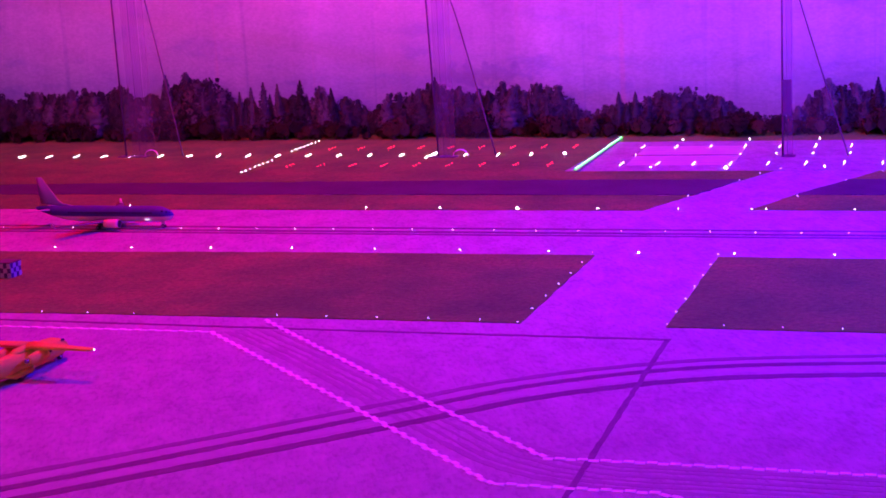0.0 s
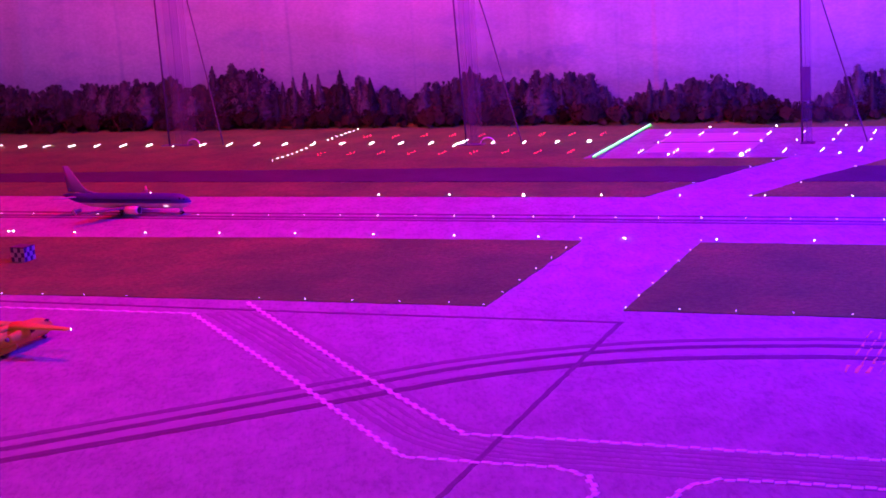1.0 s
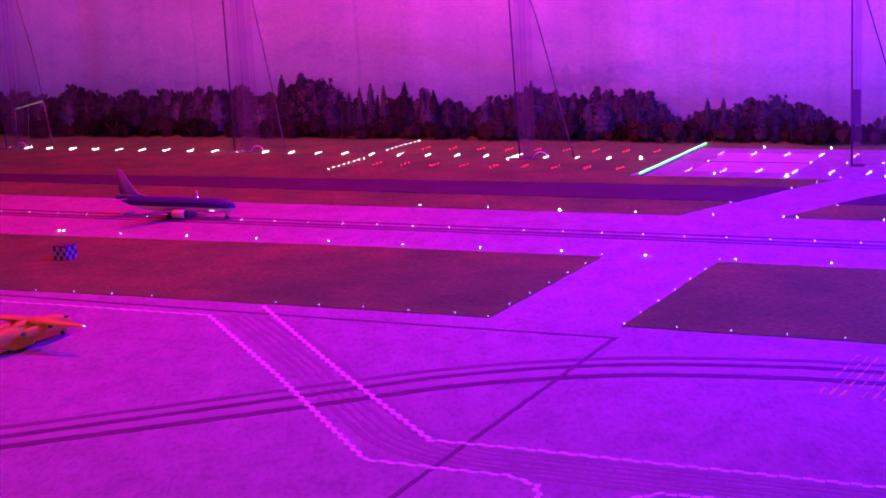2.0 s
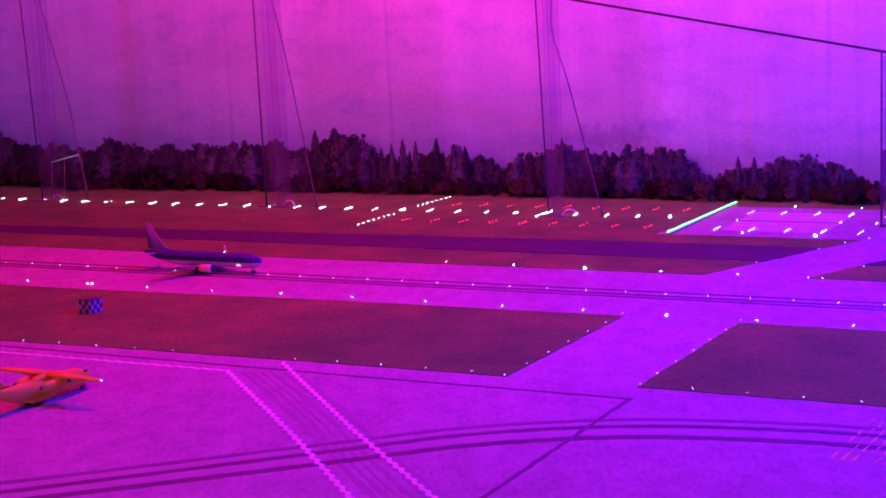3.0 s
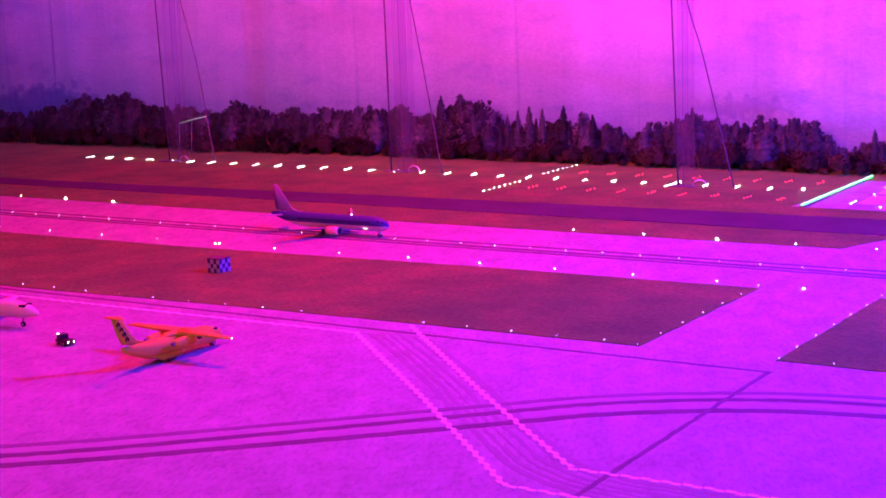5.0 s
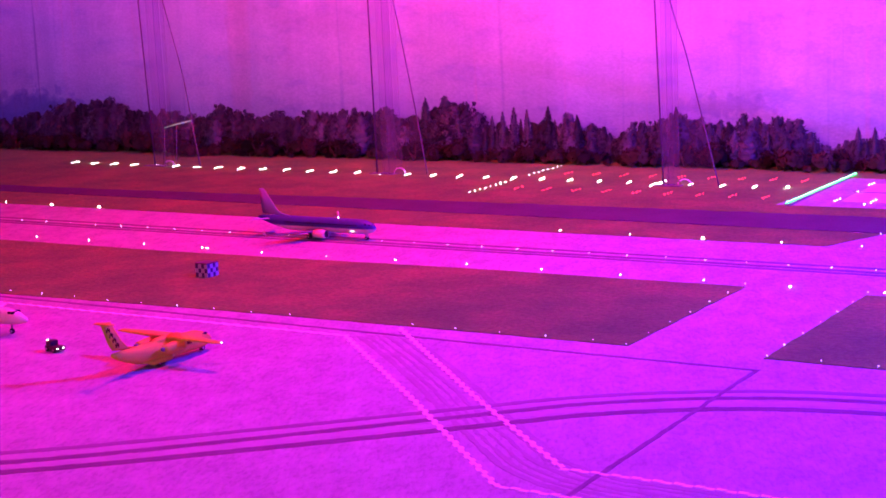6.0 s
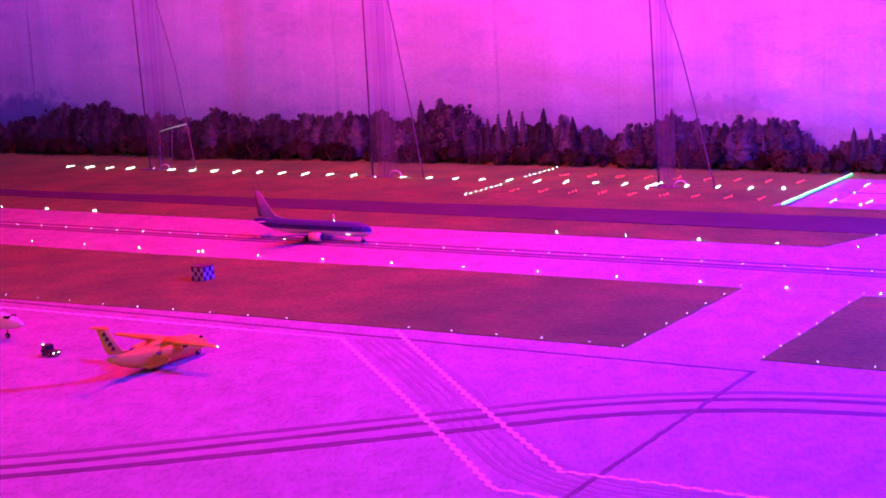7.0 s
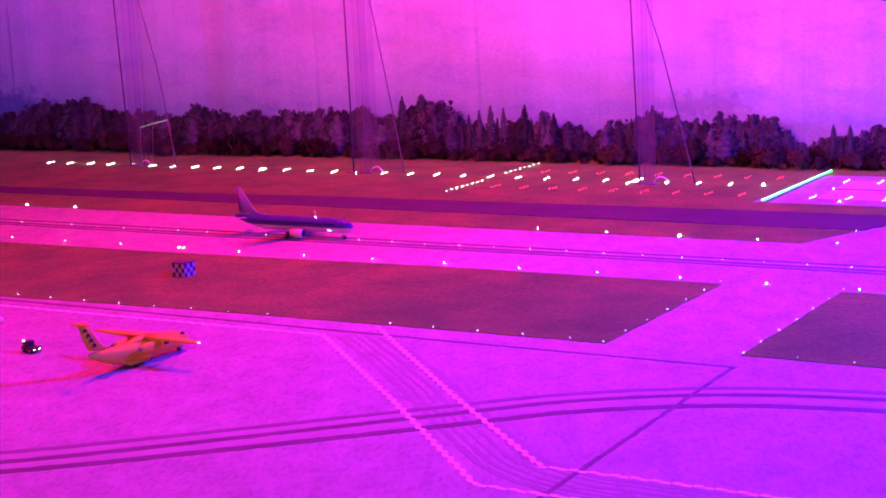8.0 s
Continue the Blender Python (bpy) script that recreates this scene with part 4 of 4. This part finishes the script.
def airliner(m):
    ob = thing("airliner", "twin-engined model airliner, blue above and white below, on the taxiway", "airplane", m=m)
    body = loft([(0.2225, 0.0365, 0.0008, 0.0008), (0.2200, 0.0367, 0.0055, 0.006), (0.212, 0.0375, 0.0115, 0.0125), (0.201, 0.0388, 0.0162, 0.0175),
                 (0.188, 0.0402, 0.0196, 0.0212), (0.168, 0.0408, 0.0213, 0.0226), (0.145, 0.041, 0.0216, 0.023), (0.05, 0.041, 0.0216, 0.023), (-0.085, 0.041, 0.0216, 0.023),
                 (-0.12, 0.0428, 0.0205, 0.0212), (-0.155, 0.0465, 0.0170, 0.0170), (-0.185, 0.0508, 0.0118, 0.0122), (-0.210, 0.0545, 0.0065, 0.0075), (-0.224, 0.0565, 0.0028, 0.0035)], 32)
    fus = part("fuselage", body, LIVERY, ob, "blue upper body over a white belly")
    bm = bmesh.new()
    for s in (-1, 1):
        for k in range(3):
            add_box(bm, 0.197 + 0.006 * k - 0.006 * (k == 0), 0.2015 + 0.006 * k - 0.006 * (k == 0), s * (0.0152 - 0.0042 * k) - 0.0016, s * (0.0152 - 0.0042 * k) + 0.0016, 0.0475 - 0.002 * k, 0.0525 - 0.0025 * k, 0.0006)
    part("cockpit_window", bm, DARK_GLASS, fus, "dark cockpit panes")
    bm = bmesh.new()
    for s in (-1, 1):
        for k in range(38):
            add_box(bm, 0.160 - 0.0072 * k, 0.1632 - 0.0072 * k, s * 0.0206, s * 0.0217, 0.0445, 0.0488)
    tagged(part("cabin_window", bm, DARK_GLASS, fus, "row of small dark cabin windows"), kind="stuff")
    for s in (-1, 1):
        part("wing", foil([(0.062, 0.012 * s, 0.024, 0.088, 0.006), (0.040, 0.055 * s, 0.027, 0.062, 0.005), (-0.006, 0.130 * s, 0.0315, 0.037, 0.0032), (-0.044, 0.196 * s, 0.0355, 0.019, 0.0018)]),
             painted("wing_grey_paint", (0.13, 0.13, 0.16), 0.6), ob, "dark grey swept wing")
        part("winglet", foil([(-0.046, 0.196 * s, 0.0355, 0.012, 0.0015), (-0.053, 0.2005 * s, 0.049, 0.006, 0.001)]), WHITE_PAINT, ob)
        part("tailplane", foil([(-0.165, 0.008 * s, 0.052, 0.042, 0.0035), (-0.208, 0.082 * s, 0.0565, 0.016, 0.0014)]), GREY_PAINT, ob, "grey tailplane")
        eng = part("engine", loft([(0.074, 0.0225, 0.0118, 0.0108), (0.077, 0.0225, 0.0128, 0.0118), (0.068, 0.0225, 0.0142, 0.0130), (0.050, 0.0228, 0.0140, 0.0128), (0.030, 0.0232, 0.0115, 0.0108)], 20),
                   painted("pale_engine_paint", (0.90, 0.66, 0.52), 0.6), ob, "pale engine pod", at=pose(0, 0.0555 * s, -0.001))
        part("intake", add_tube(bmesh.new(), [(0.0775, 0, 0.0225), (0.0765, 0, 0.0225)], [0.0105, 0.0108], 18), BLACK, eng, "dark engine intake")
        part("exhaust", add_tube(bmesh.new(), [(0.030, 0, 0.0232), (0.016, 0, 0.0235), (0.006, 0, 0.0238)], [0.0088, 0.0065, 0.002], 14), BLACK, eng)
        part("pylon", foil([(0.062, 0.0555 * s, 0.033, 0.05, 0.002), (0.056, 0.0555 * s, 0.026, 0.05, 0.002)], False), GREY_PAINT, ob)
        gear = part("main_gear", add_tube(bmesh.new(), [(-0.004, 0.033 * s, 0.006), (-0.004, 0.033 * s, 0.028)], 0.002, 8), METAL, ob, smooth=True)
        for d in (-0.0045, 0.0045):
            wheel(gear, -0.004, 0.033 * s + d, 0.0064, 0.0042)
    part("tail_fin", foil([(-0.098, 0, 0.062, 0.025, 0.0015), (-0.135, 0, 0.068, 0.072, 0.0035), (-0.150, 0, 0.080, 0.058, 0.003), (-0.198, 0, 0.147, 0.018, 0.0014)], True),
         painted("grey_blue_fin_paint", (0.26, 0.27, 0.42), 0.6), ob, "grey-blue tail fin")
    part("fin_edge", add_tube(bmesh.new(), [(-0.096, 0, 0.063), (-0.134, 0, 0.0685), (-0.1495, 0, 0.0805), (-0.1975, 0, 0.147)], [0.0006, 0.0018, 0.0016, 0.0010], 6), GREY_PAINT, ob, "pale leading edge of the fin", True)
    nose = part("nose_gear", add_tube(bmesh.new(), [(0.188, 0, 0.005), (0.186, 0, 0.024)], 0.0022, 8), BLACK, ob, smooth=True)
    for d in (-0.003, 0.003):
        wheel(nose, 0.188, d, 0.0060, 0.0036)
    part("gear_door", add_box(bmesh.new(), 0.183, 0.195, -0.0042, -0.0034, 0.008, 0.020), WHITE_PAINT, ob)
    part("antenna", foil([(0.090, 0, 0.063, 0.007, 0.0006), (0.087, 0, 0.071, 0.004, 0.0004)], True), WHITE_PAINT, ob)
    part("beacon", dome(0.0017, 0.0028), LAMP_BEACON, ob, "glowing beacon", at=pose(0.086, 0, 0.0635))
    part("glowing_patch", add_box(bmesh.new(), 0.140, 0.155, -0.0208, -0.0192, 0.0262, 0.0285), GLOW_PATCH, ob, "white patch under the nose with an added glow")
    return ob


airliner(pose(0.0065, 0.270, 0.001))

YELLOW = painted("yellow_paint", (0.82, 0.94, 0.08), 0.7)
BADGE = painted("black_letter_paint", (0.13, 0.07, 0.012), 0.95)
for flat in (YELLOW, BADGE):
    flat.node_tree.nodes["Principled BSDF"].inputs["Specular IOR Level"].default_value = 0.08


def regional_jet(m):
    ob = thing("regional_jet", "yellow high-winged model jet with dark markings on the apron", "airplane", m=m)
    body = loft([(0.139, 0.0225, 0.0006, 0.0006), (0.1365, 0.0228, 0.006, 0.006), (0.129, 0.024, 0.0110, 0.0115), (0.114, 0.0262, 0.0160, 0.0170), (0.094, 0.0285, 0.0190, 0.0210),
                 (0.06, 0.0295, 0.0195, 0.0225), (-0.05, 0.0295, 0.0195, 0.0225), (-0.085, 0.0325, 0.0165, 0.0190), (-0.115, 0.0385, 0.0118, 0.0140), (-0.138, 0.0435, 0.0066, 0.009), (-0.152, 0.0470, 0.0025, 0.004)], 26)
    fus = part("fuselage", body, YELLOW, ob)
    part("cockpit_window", add_box(bmesh.new(), 0.103, 0.118, -0.0125, 0.0125, 0.0375, 0.0415, 0.001), DARK_GLASS, fus, "dark cockpit glass")
    bm = bmesh.new()
    for s in (-1, 1):
        for k in range(7):
            add_box(bm, 0.078 - 0.0135 * k, 0.0815 - 0.0135 * k, s * 0.0179, s * 0.0190, 0.0350, 0.0382)
    tagged(part("cabin_window", bm, DARK_GLASS, fus, "row of small dark cabin windows"), kind="stuff")
    for s in (-1, 1):
        for k, w in enumerate((0.006, 0.003, 0.007, 0.004)):
            part("marking_bar", add_box(bmesh.new(), 0.030 + 0.009 * k, 0.030 + 0.009 * k + w, s * 0.0186, s * 0.0205, 0.0300, 0.0380), BADGE, fus, "dark marking bar")
    part("wing_fairing", loft([(0.052, 0.050, 0.004, 0.003), (0.04, 0.051, 0.011, 0.006), (-0.02, 0.051, 0.011, 0.006), (-0.045, 0.048, 0.004, 0.003)], 16), YELLOW, ob)
    for s in (-1, 1):
        wing = part("wing", foil([(0.034, 0, 0.0535, 0.041, 0.0055), (0.032, 0.05 * s, 0.0535, 0.038, 0.0050), (0.024, 0.142 * s, 0.0530, 0.021, 0.0026), (0.018, 0.149 * s, 0.0527, 0.012, 0.001)]), YELLOW, ob, "yellow wing seen from the side")
        if s < 0:
            part("tip_lamp", dome(0.0014, 0.0022), LAMP_BEACON, wing, "glowing wing-tip lamp", at=pose(0.018, 0.149 * s, 0.0520))
        eng = part("engine", loft([(0.014, 0.0435, 0.0088, 0.0098), (0.016, 0.0435, 0.0098, 0.0108), (0.008, 0.0430, 0.0112, 0.0124), (-0.014, 0.0430, 0.0114, 0.0126), (-0.034, 0.0440, 0.0085, 0.0095), (-0.043, 0.0450, 0.0062, 0.0068)], 20),
                   YELLOW, ob, "yellow engine pod under the wing", at=pose(0, 0.0395 * s, -0.004))
        part("intake", add_tube(bmesh.new(), [(0.0164, 0, 0.0435), (0.0154, 0, 0.0435)], [0.0082, 0.0085], 16), BLACK, eng, "dark engine intake")
        part("exhaust", add_tube(bmesh.new(), [(-0.042, 0, 0.0450), (-0.049, 0, 0.0455)], [0.0052, 0.0036], 12), METAL, eng)
        part("tailplane", foil([(-0.152, 0, 0.1165, 0.025, 0.0024), (-0.160, 0.024 * s, 0.1165, 0.016, 0.0012)]), YELLOW, ob)
        pod = part("gear_pod", loft([(0.015, 0.014, 0.001, 0.002), (0.0, 0.0125, 0.008, 0.0078), (-0.05, 0.0125, 0.008, 0.0078), (-0.075, 0.018, 0.001, 0.002)], 14), YELLOW, ob, at=pose(0, 0.0125 * s, 0))
        for d in (-0.0028, 0.0028):
            wheel(pod, -0.034, d, 0.0066, 0.0042)
    fin_part = part("tail_fin", foil([(-0.082, 0, 0.052, 0.036, 0.001), (-0.108, 0, 0.058, 0.043, 0.004), (-0.124, 0, 0.075, 0.037, 0.0034), (-0.149, 0, 0.1185, 0.028, 0.0024)], True), YELLOW, ob)
    for k in range(4):
        x, z = -0.1600 + 0.0074 * k, 0.103 - 0.0118 * k
        for s in (-1, 1):
            for u, v0, v1 in ((-0.0036, -0.0052, 0.0016), (0.0, -0.0020, 0.0048), (0.0036, -0.0050, 0.0026)):
                part("fin_marking", add_box(bmesh.new(), x + u - 0.0010, x + u + 0.0010, s * 0.0032 - 0.0006, s * 0.0032 + 0.0006, z + v0, z + v1), BADGE, fin_part, "dark bar marking")
    nose = part("nose_gear", add_tube(bmesh.new(), [(0.112, 0, 0.004), (0.111, 0, 0.016)], 0.0018, 8), METAL, ob, smooth=True)
    for d in (-0.0024, 0.0024):
        wheel(nose, 0.112, d, 0.0064, 0.003)
    return ob


regional_jet(pose(0.635, -1.181, 0.001, 0, 0, 86))


CREAM = painted("cream_paint", (0.86, 0.74, 0.58), 0.6)


def jet(m):
    ob = thing("business_jet", "small white model jet parked at the edge of the apron", "airplane", m=m)
    part("fuselage", loft([(0.11, 0.024, 0.0006, 0.0006), (0.105, 0.0245, 0.005, 0.005), (0.09, 0.027, 0.0105, 0.0105), (0.065, 0.029, 0.013, 0.014), (-0.04, 0.029, 0.013, 0.014), (-0.08, 0.032, 0.008, 0.009), (-0.11, 0.036, 0.002, 0.003)], 22),
         CREAM, ob)
    part("cockpit_window", add_box(bmesh.new(), 0.076, 0.088, -0.0095, 0.0095, 0.0345, 0.0385, 0.001), DARK_GLASS, ob, "dark cockpit glass")
    for s in (-1, 1):
        part("wing", foil([(0.02, 0.004 * s, 0.020, 0.055, 0.004), (-0.02, 0.10 * s, 0.025, 0.022, 0.002)]), CREAM, ob)
        eng = part("engine", loft([(-0.03, 0.04, 0.006, 0.006), (-0.035, 0.04, 0.0075, 0.0075), (-0.06, 0.04, 0.007, 0.007), (-0.075, 0.04, 0.004, 0.004)], 14), CREAM, ob, at=pose(0, 0.019 * s, 0))
        part("intake", add_tube(bmesh.new(), [(-0.0295, 0, 0.04), (-0.0305, 0, 0.04)], 0.0052, 12), BLACK, eng)
        part("tailplane", foil([(-0.10, 0, 0.083, 0.025, 0.002), (-0.115, 0.04 * s, 0.084, 0.013, 0.001)]), CREAM, ob)
        gear = part("main_gear", add_tube(bmesh.new(), [(-0.015, 0.02 * s, 0.005), (-0.015, 0.02 * s, 0.022)], 0.0015, 6), METAL, ob)
        wheel(gear, -0.015, 0.02 * s, 0.005, 0.004)
    part("tail_fin", foil([(-0.06, 0, 0.038, 0.045, 0.002), (-0.098, 0, 0.084, 0.03, 0.0015)], True), CREAM, ob)
    nose = part("nose_gear", add_tube(bmesh.new(), [(0.075, 0, 0.004), (0.075, 0, 0.018)], 0.0014, 6), METAL, ob)
    wheel(nose, 0.075, 0, 0.0045, 0.004)


jet(pose(-0.010, -1.113, 0.001, 0, 0, 5) @ Matrix.Scale(1.45, 4))


def tractor(m):
    ob = thing("tow_tractor", "dark model tow tractor with lit lamps on the apron", "vehicle", m=m)
    dark = painted("dark_red_paint", (0.05, 0.016, 0.018), 0.4)
    part("body", add_box(bmesh.new(), -0.022, 0.022, -0.012, 0.012, 0.004, 0.0125, 0.0015), dark, ob)
    cab = part("cab", add_box(bmesh.new(), -0.018, -0.002, -0.0105, 0.0105, 0.0125, 0.0235, 0.0015), dark, ob)
    part("cab_window", add_box(bmesh.new(), -0.0025, -0.0015, -0.008, 0.008, 0.0150, 0.0215), DARK_GLASS, cab)
    part("beacon", dome(0.0018, 0.0024), LAMP_WHITE, cab, "glowing roof beacon", at=pose(-0.0160, -0.0075, 0.0235))
    for s in (-1, 1):
        part("headlamp", dome(0.0013, 0.0012), LAMP_WHITE, ob, "lit headlamp", at=pose(0.022, 0.007 * s, 0.009, 0, 90, 0))
        for x in (-0.013, 0.013):
            wheel(ob, x, 0.0115 * s, 0.0055, 0.004)


tractor(pose(0.326, -1.196, 0.001, 0, 0, -12))


def hut(m):
    ob = thing("checkered_hut", "small blue and white checkered hut on the grass", "hut", m=m)
    blue, white = painted("dark_blue_paint", (0.07, 0.05, 0.14), 0.6), painted("chalk_white_paint", (0.50, 0.48, 0.55), 0.5)
    part("wall", add_box(bmesh.new(), -0.0185, 0.0185, -0.0185, 0.0185, 0.0, 0.033, 0.0006), blue, ob)
    part("roof", add_box(bmesh.new(), -0.0195, 0.0195, -0.0195, 0.0195, 0.033, 0.0355, 0.0008), painted("red_roof_paint", (0.085, 0.045, 0.075), 0.5), ob, "dull reddish flat roof")
    tile = mesh_of("panel", add_box(bmesh.new(), -0.0047, 0.0047, -0.0005, 0.0005, -0.0054, 0.0054), white)
    for r in range(3):
        for k in range(4):
            if (r + k) % 2:
                for s in (-1, 1):
                    for turn in (0, 90):
                        p = new("panel", tile)
                        u, v, z = -0.01395 + 0.0093 * k, s * 0.0188, 0.0055 + 0.0110 * r
                        p.parent, p.matrix_basis = ob, pose(v if turn else u, u if turn else v, z, 0, 0, turn)


hut(pose(0.087, -0.368, 0.0016, 0, 0, -3) @ Matrix.Diagonal((1.18, 1.18, 1.10, 1)))
